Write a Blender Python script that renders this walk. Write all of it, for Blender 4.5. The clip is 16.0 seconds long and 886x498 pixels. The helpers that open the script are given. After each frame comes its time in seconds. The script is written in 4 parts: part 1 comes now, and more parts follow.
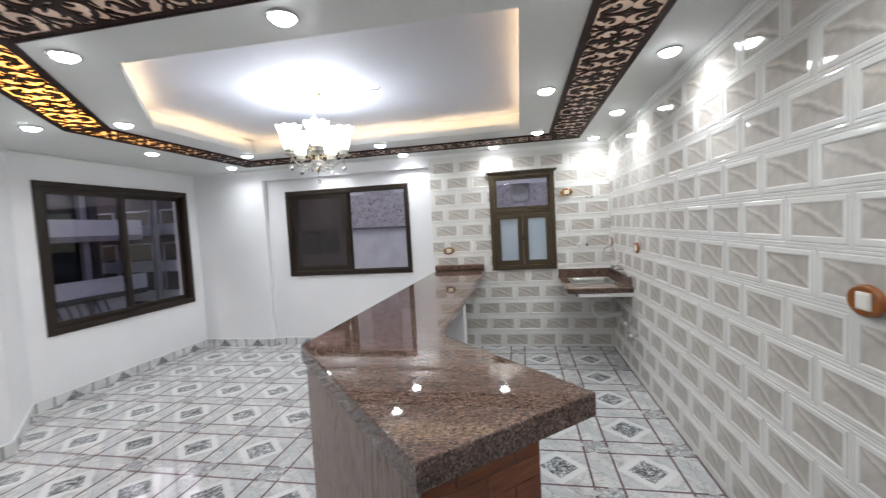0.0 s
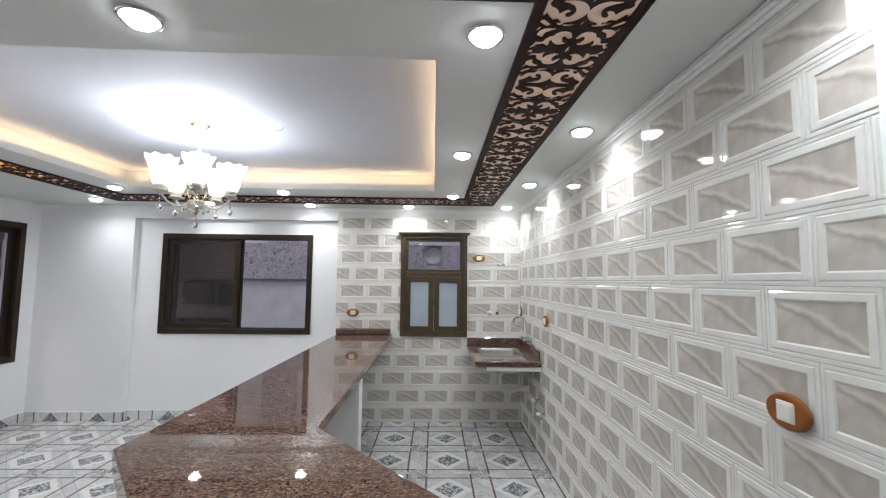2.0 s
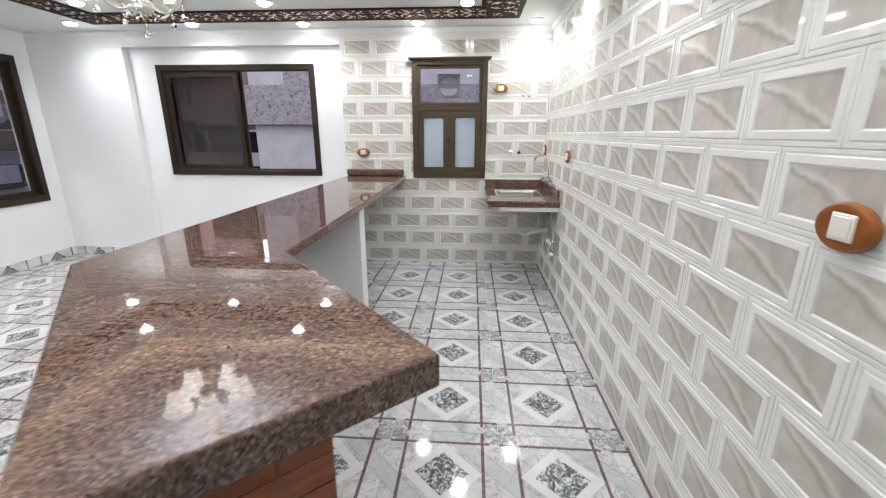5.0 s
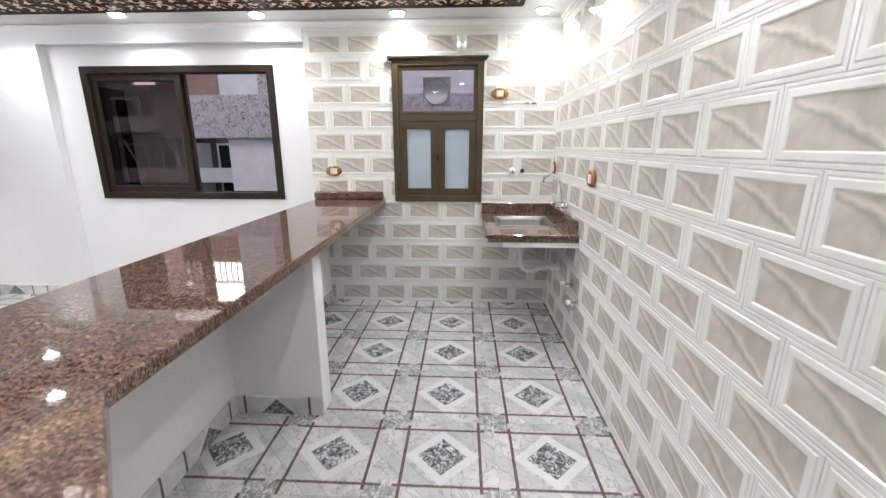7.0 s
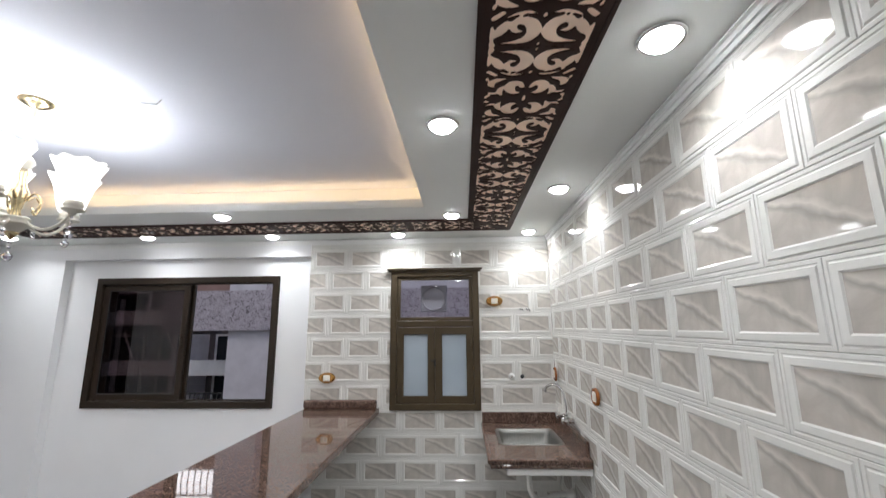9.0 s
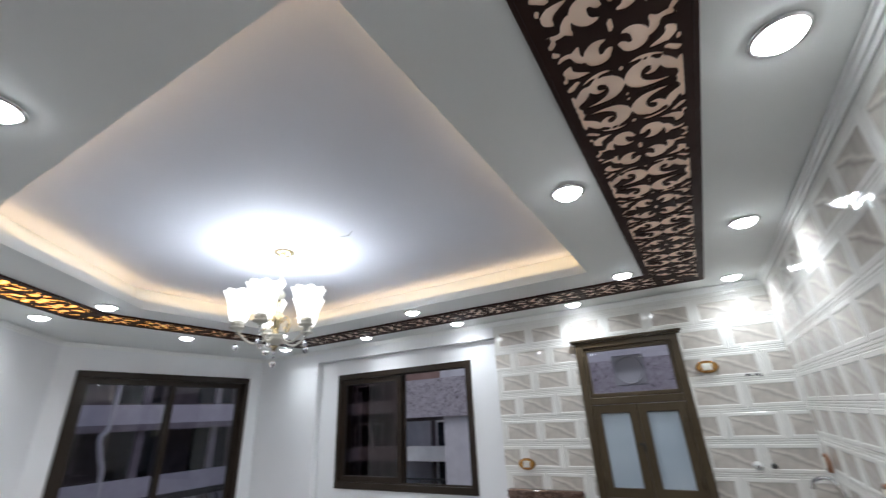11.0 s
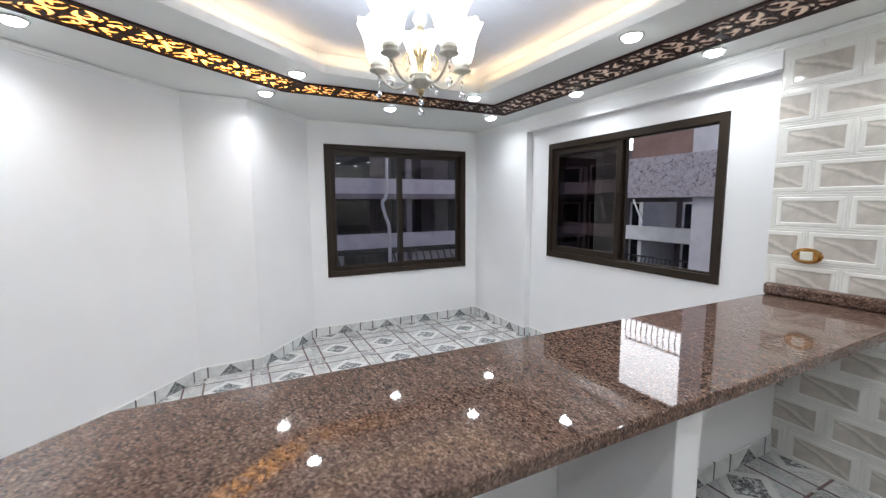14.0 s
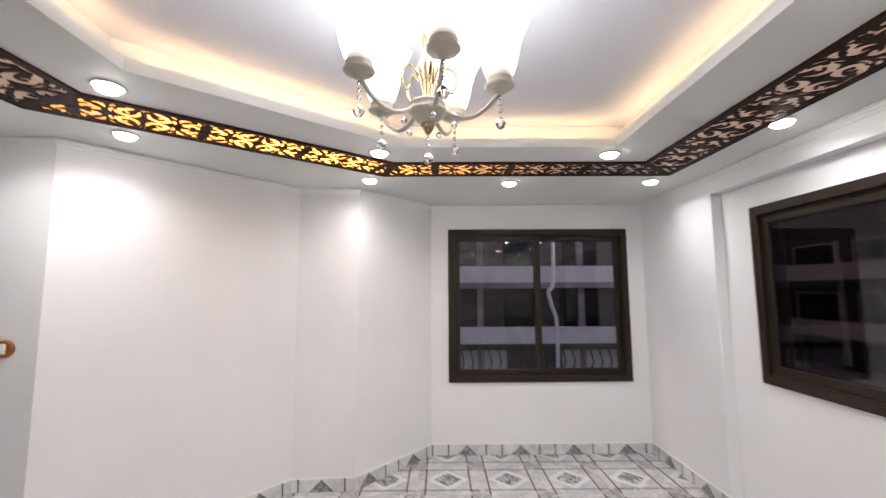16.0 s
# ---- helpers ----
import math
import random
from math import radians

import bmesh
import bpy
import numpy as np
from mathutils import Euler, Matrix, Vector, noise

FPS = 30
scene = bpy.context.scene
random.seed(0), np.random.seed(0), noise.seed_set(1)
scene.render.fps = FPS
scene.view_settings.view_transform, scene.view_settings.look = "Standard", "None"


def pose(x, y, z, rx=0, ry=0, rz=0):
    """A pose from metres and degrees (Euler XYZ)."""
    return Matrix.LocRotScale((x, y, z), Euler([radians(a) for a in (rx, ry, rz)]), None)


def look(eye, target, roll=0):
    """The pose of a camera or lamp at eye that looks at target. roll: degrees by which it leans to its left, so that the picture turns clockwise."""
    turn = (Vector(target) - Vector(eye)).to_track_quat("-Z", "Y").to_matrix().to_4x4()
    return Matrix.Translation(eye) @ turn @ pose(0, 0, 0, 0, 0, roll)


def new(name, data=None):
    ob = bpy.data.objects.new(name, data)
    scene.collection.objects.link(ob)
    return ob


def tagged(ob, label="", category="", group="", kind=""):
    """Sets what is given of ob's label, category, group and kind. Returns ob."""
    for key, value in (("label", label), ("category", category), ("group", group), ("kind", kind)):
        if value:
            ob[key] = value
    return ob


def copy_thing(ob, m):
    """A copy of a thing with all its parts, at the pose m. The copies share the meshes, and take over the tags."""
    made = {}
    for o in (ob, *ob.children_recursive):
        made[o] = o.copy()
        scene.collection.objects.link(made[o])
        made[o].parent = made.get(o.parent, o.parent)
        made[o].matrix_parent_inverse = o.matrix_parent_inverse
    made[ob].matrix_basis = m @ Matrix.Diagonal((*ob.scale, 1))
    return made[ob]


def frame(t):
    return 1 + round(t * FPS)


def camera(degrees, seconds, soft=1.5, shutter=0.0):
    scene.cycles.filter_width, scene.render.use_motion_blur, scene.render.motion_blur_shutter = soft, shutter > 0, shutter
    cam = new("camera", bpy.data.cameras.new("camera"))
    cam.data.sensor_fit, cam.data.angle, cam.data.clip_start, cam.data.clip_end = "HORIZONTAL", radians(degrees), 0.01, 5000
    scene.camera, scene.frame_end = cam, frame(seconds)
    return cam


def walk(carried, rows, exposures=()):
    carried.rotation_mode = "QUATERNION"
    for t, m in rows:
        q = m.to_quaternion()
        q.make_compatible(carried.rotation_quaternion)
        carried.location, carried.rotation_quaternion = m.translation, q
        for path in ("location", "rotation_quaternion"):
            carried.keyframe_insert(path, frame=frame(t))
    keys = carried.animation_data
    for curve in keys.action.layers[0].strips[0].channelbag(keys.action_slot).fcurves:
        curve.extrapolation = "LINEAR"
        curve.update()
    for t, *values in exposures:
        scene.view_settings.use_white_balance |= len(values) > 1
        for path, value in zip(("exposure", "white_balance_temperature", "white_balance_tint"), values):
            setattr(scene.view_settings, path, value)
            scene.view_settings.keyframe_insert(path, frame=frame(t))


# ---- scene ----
cam = camera(94.9, 16.0, soft=1.25, shutter=0.4)
PATH = [
    (0, (0.881, 0.553, 1.56), (0.506, 2.514, 1.447), -3.1),
    (0.5, (0.896, 0.623, 1.572), (0.772, 2.618, 1.49), -2.2),
    (1, (0.947, 0.699, 1.593), (0.854, 2.696, 1.624), -0.6),
    (1.5, (0.952, 0.75, 1.6), (0.912, 2.746, 1.714), 0.7),
    (2, (0.923, 0.861, 1.614), (0.964, 2.854, 1.771), 0.6),
    (2.5, (0.939, 0.901, 1.601), (0.954, 2.901, 1.648), 0.9),
    (3, (1.033, 0.834, 1.555), (0.902, 2.827, 1.437), 0.8),
    (3.5, (1.059, 0.762, 1.502), (0.895, 2.734, 1.215), 0.4),
    (4, (1.079, 0.819, 1.457), (0.923, 2.761, 1.006), 0.2),
    (4.2, (1.081, 0.859, 1.434), (0.949, 2.786, 0.914), 0.3),
    (6.3, (1.314, 1.751, 1.449), (1.182, 3.667, 0.894), 0.0),
    (6.5, (1.279, 1.814, 1.445), (1.156, 3.74, 0.917), 0.0),
    (7, (1.147, 1.977, 1.461), (1.051, 3.913, 0.968), -0.0),
    (7.5, (1.138, 2.057, 1.526), (1.043, 4.033, 1.236), 0.8),
    (8, (1.16, 2.071, 1.604), (1.072, 4.066, 1.503), 1.1),
    (8.5, (1.169, 2.055, 1.658), (1.076, 4.05, 1.754), 0.8),
    (8.7, (1.162, 2.031, 1.671), (1.088, 4.017, 1.899), -0.1),
    (11, (1.382, 2.017, 1.651), (0.452, 3.619, 2.406), -2.9),
    (11.5, (1.415, 2.105, 1.648), (0.037, 3.404, 2.294), -3.5),
    (12, (1.385, 2.072, 1.634), (-0.164, 3.162, 2.274), -3.4),
    (12.5, (1.415, 2.135, 1.633), (-0.214, 3.219, 2.046), -1.9),
    (13, (1.409, 2.288, 1.584), (-0.28, 3.35, 1.733), -0.5),
    (13.5, (1.243, 2.514, 1.56), (-0.518, 3.456, 1.462), 1.1),
    (14, (1.107, 2.78, 1.555), (-0.672, 3.666, 1.324), -0.3),
    (14.5, (1.037, 3.076, 1.547), (-0.851, 3.693, 1.317), 0.8),
    (15, (0.908, 3.29, 1.555), (-1.05, 3.682, 1.452), 1.2),
    (15.5, (0.671, 3.454, 1.574), (-1.311, 3.717, 1.602), 1.5),
    (16, (0.464, 3.58, 1.588), (-1.525, 3.596, 1.792), -0.3),
]
EXPOSURES = [(0.0, 0.03, 6400, 9.5), (1.5, 0.02, 6400, 9.5), (2.5, -0.13, 6400, 9.5), (3.5, 0.1, 6450, 9.5), (4.0, 0.36, 6450, 9.5), (6.5, 0.5, 6600, 11), (7.5, 0.4, 6600, 12), (8.5, -0.02, 6550, 11), (10.8, -0.33, 6200, 9), (11.5, -0.33, 6150, 8.5), (12.5, -0.48, 6100, 8), (13.0, -0.42, 6200, 8.5), (13.5, -0.13, 6350, 9.5), (14.0, 0.12, 6350, 9.0), (14.5, 0.12, 6400, 9.5), (15.0, 0.18, 6350, 9), (15.5, 0.15, 6500, 10), (16.0, 0.02, 7000, 16.5)]
walk(cam, [(t, look(eye, target, roll)) for t, eye, target, roll in PATH], EXPOSURES)

# ---- world, sun, exposure ----
world = bpy.data.worlds.new("world")
scene.world = world
world.use_nodes = True
sky = world.node_tree.nodes.new("ShaderNodeTexSky")
sky.sky_type = "NISHITA"
sky.sun_disc = False
sky.sun_elevation, sky.sun_rotation = radians(38), radians(200)
world.node_tree.links.new(sky.outputs[0], world.node_tree.nodes["Background"].inputs[0])
world.node_tree.nodes["Background"].inputs[1].default_value = 0.14
sun_data = bpy.data.lights.new("sun", "SUN")
sun_data.energy, sun_data.angle, sun_data.color = 0.8, radians(20), (1, 0.96, 0.9)
sun = new("sun", sun_data)
sun.matrix_world = look((0, 0, 20), (6, 9, 5))

# room plan (inner faces), metres
EAST, NORTH, WEST = 1.935, 5.66, -3.67
RECESS = 5.74
CEIL, TRAY = 2.465, 2.64
SOUTH = -1.7
OUTLINE = [(EAST, SOUTH), (EAST, NORTH), (WEST, NORTH), (WEST, 3.49), (-2.98, 2.89), (-2.95, 2.39),
           (-1.80, 1.40), (-1.80, SOUTH)]
COVE = [(0.918, 2.37), (0.918, 4.67), (-1.96, 4.67), (-1.96, 3.38), (-1.08, 2.325)]

# ---- node helpers ----
def material(name, color=(0.8, 0.8, 0.8), rough=0.5, metal=0.0, **more):
    m = bpy.data.materials.new(name)
    m.use_nodes = True
    b = m.node_tree.nodes["Principled BSDF"]
    b.inputs["Base Color"].default_value = (*color, 1)
    b.inputs["Roughness"].default_value = rough
    b.inputs["Metallic"].default_value = metal
    for key, value in more.items():
        b.inputs[key.replace("_", " ")].default_value = value
    return m


def put(m, socket, value):
    if isinstance(value, bpy.types.NodeSocket):
        m.node_tree.links.new(value, socket)
    elif value is not None:
        socket.default_value = value


def calc(m, op, a, b=None, c=None):
    n = m.node_tree.nodes.new("ShaderNodeMath")
    n.operation = op
    for s, v in zip(n.inputs, (a, b, c)):
        put(m, s, v)
    return n.outputs[0]


def blend(m, fac, a, b, mode="MIX"):
    n = m.node_tree.nodes.new("ShaderNodeMix")
    n.data_type, n.blend_type = "RGBA", mode
    put(m, n.inputs[0], fac)
    for s, v in ((n.inputs[6], a), (n.inputs[7], b)):
        put(m, s, (*v, 1) if isinstance(v, tuple) else v)
    return n.outputs[2]


def ramp(m, fac, *stops):
    n = m.node_tree.nodes.new("ShaderNodeValToRGB")
    e = n.color_ramp.elements
    while len(e) < len(stops):
        e.new(0.5)
    for k, (p, col) in zip(e, stops):
        k.position = p
        k.color = (*col, 1) if isinstance(col, tuple) else (col, col, col, 1)
    put(m, n.inputs[0], fac)
    return n.outputs[0]


def coords(m, scale=(1, 1, 1), shift=None, turn=(0, 0, 0)):
    t = m.node_tree.nodes.new("ShaderNodeTexCoord")
    n = m.node_tree.nodes.new("ShaderNodeMapping")
    n.inputs["Scale"].default_value = scale
    n.inputs["Rotation"].default_value = turn
    put(m, n.inputs[0], t.outputs["Object"])
    if shift is not None:
        put(m, n.inputs["Location"], shift)
    return n.outputs[0]


def drift(m, far=37.0):
    """A shift that differs from piece to piece."""
    o = m.node_tree.nodes.new("ShaderNodeObjectInfo")
    n = m.node_tree.nodes.new("ShaderNodeCombineXYZ")
    put(m, n.inputs[0], calc(m, "MULTIPLY", o.outputs["Random"], far))
    put(m, n.inputs[1], calc(m, "MULTIPLY", o.outputs["Random"], -far * 0.7))
    put(m, n.inputs[2], calc(m, "MULTIPLY", o.outputs["Random"], far * 0.31))
    return n.outputs[0], o.outputs["Random"]


def grain(m, where, scale, detail=4.0, rough=0.55, warp=0.0):
    n = m.node_tree.nodes.new("ShaderNodeTexNoise")
    put(m, n.inputs["Vector"], where)
    n.inputs["Scale"].default_value, n.inputs["Detail"].default_value = scale, detail
    n.inputs["Roughness"].default_value, n.inputs["Distortion"].default_value = rough, warp
    return n.outputs[0]


def cells(m, where, scale, feature="F1"):
    n = m.node_tree.nodes.new("ShaderNodeTexVoronoi")
    n.feature = feature
    put(m, n.inputs["Vector"], where)
    n.inputs["Scale"].default_value = scale
    return n.outputs


def skin(m, color=None, rough=None, bump=None, depth=0.001, strength=0.4):
    b = m.node_tree.nodes["Principled BSDF"]
    put(m, b.inputs["Base Color"], color)
    put(m, b.inputs["Roughness"], rough)
    if bump is not None:
        n = m.node_tree.nodes.new("ShaderNodeBump")
        n.inputs["Strength"].default_value, n.inputs["Distance"].default_value = strength, depth
        put(m, n.inputs["Height"], bump)
        put(m, b.inputs["Normal"], n.outputs[0])
    return m


def vein(m, where, scale, width=0.06, warp=1.2):
    """Thin dark veins: 1 on a vein, 0 off it."""
    n = grain(m, where, scale, 5.0, 0.6, warp)
    d = calc(m, "ABSOLUTE", calc(m, "SUBTRACT", n, 0.5))
    return calc(m, "SUBTRACT", 1.0, calc(m, "MINIMUM", calc(m, "DIVIDE", d, width), 1.0))


# ---- materials ----
def plaster(name, color, rough=0.45):
    m = material(name, color, rough)
    w = coords(m)
    tone = ramp(m, grain(m, w, 1.3, 3), (0.3, tuple(c * 0.94 for c in color)), (0.7, color))
    fine = grain(m, w, 140.0, 3)
    return skin(m, tone, ramp(m, grain(m, w, 3.0), (0.3, rough - 0.06), (0.7, rough + 0.08)),
                calc(m, "ADD", fine, calc(m, "MULTIPLY", grain(m, w, 6.0, 2), 2.5)), 0.0008, 0.25)


WHITE_WALL = plaster("white_wall_paint", (0.79, 0.79, 0.80), 0.42)
WHITE_CEIL = plaster("white_ceiling_paint", (0.785, 0.80, 0.78), 0.6)
TRAY_CEIL = plaster("pale_tray_ceiling_paint", (0.68, 0.695, 0.76), 0.65)
TRIM = plaster("white_plaster_trim", (0.82, 0.82, 0.80), 0.4)


def marble_floor(name):
    """Glazed floor tile, 0.52 m: dark marbled diamond, pale surround, red-brown pinwheel lines, marbled corner squares."""
    m = material(name, (0.7, 0.7, 0.7), 0.12)
    shift, rnd = drift(m)
    w = coords(m, shift=shift)
    t = m.node_tree.nodes.new("ShaderNodeTexCoord")
    s = m.node_tree.nodes.new("ShaderNodeSeparateXYZ")
    put(m, s.inputs[0], t.outputs["Object"])
    x, y = s.outputs[0], s.outputs[1]
    ax, ay = calc(m, "ABSOLUTE", x), calc(m, "ABSOLUTE", y)
    base = ramp(m, grain(m, w, 5.0, 6, 0.6, 0.8), (0.28, (0.33, 0.325, 0.325)), (0.46, (0.50, 0.49, 0.485)), (0.70, (0.63, 0.62, 0.61)))
    base = blend(m, calc(m, "MULTIPLY", vein(m, w, 7.0, 0.03, 2.0), 0.7), base, (0.20, 0.21, 0.22))
    dark = ramp(m, grain(m, w, 34.0, 5, 0.65, 1.5), (0.38, (0.05, 0.053, 0.057)), (0.50, (0.19, 0.195, 0.20)), (0.60, (0.60, 0.61, 0.61)))
    dia = calc(m, "ADD", ax, ay)
    less = lambda v, edge: calc(m, "LESS_THAN", v, edge)
    both = lambda a, b: calc(m, "MULTIPLY", a, b)
    # grey ribbon in one diagonal, crossed by its fellow
    ribbon = both(less(calc(m, "ABSOLUTE", calc(m, "SUBTRACT", calc(m, "ABSOLUTE", calc(m, "ADD", x, y)), 0.262)), 0.052), 1.0)
    base = blend(m, calc(m, "MULTIPLY", ribbon, 0.6), base, (0.43, 0.44, 0.455))
    ribbon_edge = less(calc(m, "ABSOLUTE", calc(m, "SUBTRACT", calc(m, "ABSOLUTE", calc(m, "SUBTRACT", calc(m, "ABSOLUTE", calc(m, "ADD", x, y)), 0.262)), 0.052)), 0.0022)
    base = blend(m, calc(m, "MULTIPLY", ribbon_edge, 0.75), base, (0.24, 0.25, 0.26))
    # corner squares
    sq = both(calc(m, "GREATER_THAN", ax, 0.185), calc(m, "GREATER_THAN", ay, 0.185))
    base = blend(m, calc(m, "MULTIPLY", sq, 0.62), base, dark)
    # pinwheel lines
    def line(a, b, side):
        at = less(calc(m, "ABSOLUTE", calc(m, "SUBTRACT", a, 0.183 * side)), 0.0075)
        run = less(calc(m, "MULTIPLY", b, -1.0 * side), 0.215)
        return both(at, run)
    lines = line(x, y, 1)
    for a, b, side in ((x, y, -1), (y, calc(m, "MULTIPLY", x, -1.0), 1), (y, calc(m, "MULTIPLY", x, -1.0), -1)):
        lines = calc(m, "MAXIMUM", lines, line(a, b, side))
    red = ramp(m, grain(m, w, 90.0, 3, 0.7), (0.38, (0.035, 0.021, 0.021)), (0.62, (0.19, 0.105, 0.095)))
    base = blend(m, calc(m, "MULTIPLY", lines, 0.92), base, red)
    base = blend(m, less(dia, 0.180), base, blend(m, 0.25, (0.64, 0.64, 0.635), base))
    base = blend(m, less(dia, 0.120), base, dark)
    base = blend(m, calc(m, "MULTIPLY", calc(m, "SUBTRACT", rnd, 0.5), 0.10), base, (0.4, 0.4, 0.4))
    return skin(m, base, ramp(m, grain(m, w, 9.0), (0.3, 0.05), (0.7, 0.10)), grain(m, w, 2.2, 2), 0.0014, 0.10)


FLOOR_TILE = marble_floor("patterned_floor_tile")


def skirting_tile():
    m = material("marble_skirting_tile", (0.6, 0.6, 0.6), 0.16)
    w = coords(m)
    base = ramp(m, grain(m, w, 6.0, 6, 0.6, 1.0), (0.25, (0.36, 0.37, 0.38)), (0.5, (0.60, 0.61, 0.61)), (0.75, (0.74, 0.74, 0.73)))
    t = m.node_tree.nodes.new("ShaderNodeTexCoord")
    s = m.node_tree.nodes.new("ShaderNodeSeparateXYZ")
    put(m, s.inputs[0], t.outputs["Object"])
    u = calc(m, "SUBTRACT", calc(m, "FRACT", calc(m, "DIVIDE", s.outputs[0], 0.52)), 0.5)
    u = calc(m, "MULTIPLY", calc(m, "ABSOLUTE", u), 0.52)
    dark = ramp(m, grain(m, w, 40.0, 4, 0.65, 1.2), (0.42, (0.03, 0.033, 0.036)), (0.62, (0.40, 0.41, 0.42)))
    tri = calc(m, "LESS_THAN", calc(m, "ADD", u, calc(m, "MULTIPLY", s.outputs[2], 1.05)), 0.100)
    base = blend(m, calc(m, "MULTIPLY", tri, 0.9), base, dark)
    ln = calc(m, "LESS_THAN", calc(m, "ABSOLUTE", calc(m, "SUBTRACT", u, 0.183)), 0.007)
    base = blend(m, calc(m, "MULTIPLY", ln, 0.85), base, (0.07, 0.045, 0.045))
    return skin(m, base, 0.16)


SKIRTING = skirting_tile()
GROUT = skin(material("pale_grout", (0.62, 0.62, 0.60), 0.8), None, None, None)
gw = coords(GROUT)
skin(GROUT, ramp(GROUT, grain(GROUT, gw, 30.0), (0.3, (0.5, 0.5, 0.48)), (0.7, (0.68, 0.68, 0.66))), None, grain(GROUT, gw, 200.0), 0.0006)


def wall_glaze():
    m = material("white_glazed_tile", (0.74, 0.74, 0.71), 0.08)
    shift, rnd = drift(m)
    w = coords(m, shift=shift)
    c = ramp(m, grain(m, w, 6.0, 3), (0.3, (0.735, 0.725, 0.69)), (0.7, (0.80, 0.79, 0.755)))
    c = blend(m, calc(m, "MULTIPLY", rnd, 0.07), c, (0.5, 0.49, 0.46))
    return skin(m, c, ramp(m, grain(m, w, 12.0), (0.3, 0.03), (0.7, 0.07)), grain(m, w, 7.0, 2), 0.0006, 0.12)


def wall_marble():
    m = material("veined_marble_inset", (0.5, 0.48, 0.45), 0.1)
    shift, rnd = drift(m, 0.02)
    t = m.node_tree.nodes.new("ShaderNodeTexCoord")
    w = coords(m, shift=shift)
    s = m.node_tree.nodes.new("ShaderNodeSeparateXYZ")
    put(m, s.inputs[0], t.outputs["Object"])
    soft = grain(m, w, 7.0, 5, 0.55, 0.6)
    c = ramp(m, soft, (0.28, (0.40, 0.37, 0.335)), (0.5, (0.53, 0.49, 0.445)), (0.72, (0.66, 0.62, 0.57)))
    # one slanting vein, dark below a pale band
    wob = calc(m, "MULTIPLY", calc(m, "SUBTRACT", grain(m, w, 10.0, 3, 0.5), 0.5), 0.06)
    d = calc(m, "ADD", calc(m, "ADD", s.outputs[1], calc(m, "MULTIPLY", s.outputs[0], 0.42)), wob)
    darkv = calc(m, "SUBTRACT", 1.0, calc(m, "MINIMUM", calc(m, "DIVIDE", calc(m, "ABSOLUTE", d), 0.014), 1.0))
    pale = calc(m, "SUBTRACT", 1.0, calc(m, "MINIMUM", calc(m, "DIVIDE", calc(m, "ABSOLUTE", calc(m, "SUBTRACT", d, 0.014)), 0.016), 1.0))
    c = blend(m, calc(m, "MULTIPLY", pale, 0.7), c, (0.72, 0.68, 0.62))
    c = blend(m, calc(m, "MULTIPLY", darkv, 0.42), c, (0.21, 0.19, 0.175))
    return skin(m, c, 0.055, grain(m, w, 8.0, 2), 0.0005, 0.1)


TILE_GLAZE, TILE_MARBLE = wall_glaze(), wall_marble()


def granite():
    m = material("red_brown_polished_granite", (0.2, 0.1, 0.08), 0.06)
    w = coords(m)
    ww = coords(m, (1, 1, 1), turn=(0, 0, radians(40)))
    big = grain(m, coords(m, (1.0, 4.0, 1.0), turn=(0, 0, radians(-38))), 11.0, 5, 0.6, 0.7)
    small = cells(m, coords(m, (1.0, 2.2, 1.0), turn=(0, 0, radians(-38))), 136.0)
    speck = m.node_tree.nodes.new("ShaderNodeSeparateColor")
    put(m, speck.inputs[0], small["Color"])
    c = ramp(m, speck.outputs[0], (0.0, (0.032, 0.020, 0.016)), (0.22, (0.080, 0.049, 0.038)), (0.55, (0.126, 0.079, 0.061)), (0.82, (0.180, 0.120, 0.093)), (1.0, (0.28, 0.20, 0.16)))
    tone = ramp(m, big, (0.3, (0.64, 0.58, 0.57)), (0.7, (1.25, 1.22, 1.22)))
    c = blend(m, 0.8, c, tone, "MULTIPLY")
    return skin(m, c, ramp(m, grain(m, ww, 3.0), (0.3, 0.025), (0.7, 0.04)), None)


GRANITE = granite()


def brick_tile():
    m = material("glazed_red_brown_brick", (0.2, 0.05, 0.025), 0.25)
    shift, rnd = drift(m)
    w = coords(m, shift=shift)
    c = ramp(m, grain(m, coords(m, (1, 6, 6), shift), 9.0, 5, 0.6, 0.4), (0.3, (0.155, 0.040, 0.012)), (0.7, (0.26, 0.074, 0.022)))
    c = blend(m, calc(m, "MULTIPLY", rnd, 0.4), c, (0.15, 0.036, 0.012))
    return skin(m, c, ramp(m, grain(m, w, 20.0), (0.3, 0.12), (0.7, 0.24)), grain(m, w, 60.0, 4), 0.0006, 0.2)


BRICK = brick_tile()


def side_stone():
    """Polished brown slab with an upright grain."""
    m = material("brown_grained_stone_panel", (0.2, 0.13, 0.1), 0.14)
    g = grain(m, coords(m, (60, 60, 2.5)), 3.0, 5, 0.6, 0.3)
    c = ramp(m, g, (0.3, (0.15, 0.092, 0.070)), (0.7, (0.27, 0.18, 0.142)))
    c = blend(m, 0.5, c, ramp(m, grain(m, coords(m), 5.0, 4), (0.3, (0.78, 0.76, 0.75)), (0.7, (1.1, 1.1, 1.1))), "MULTIPLY")
    return skin(m, c, ramp(m, g, (0.3, 0.22), (0.7, 0.38)), g, 0.0008, 0.35)


SIDE_STONE = side_stone()
BRICK_JOINT = material("dark_brick_joint", (0.135, 0.038, 0.014), 0.4)


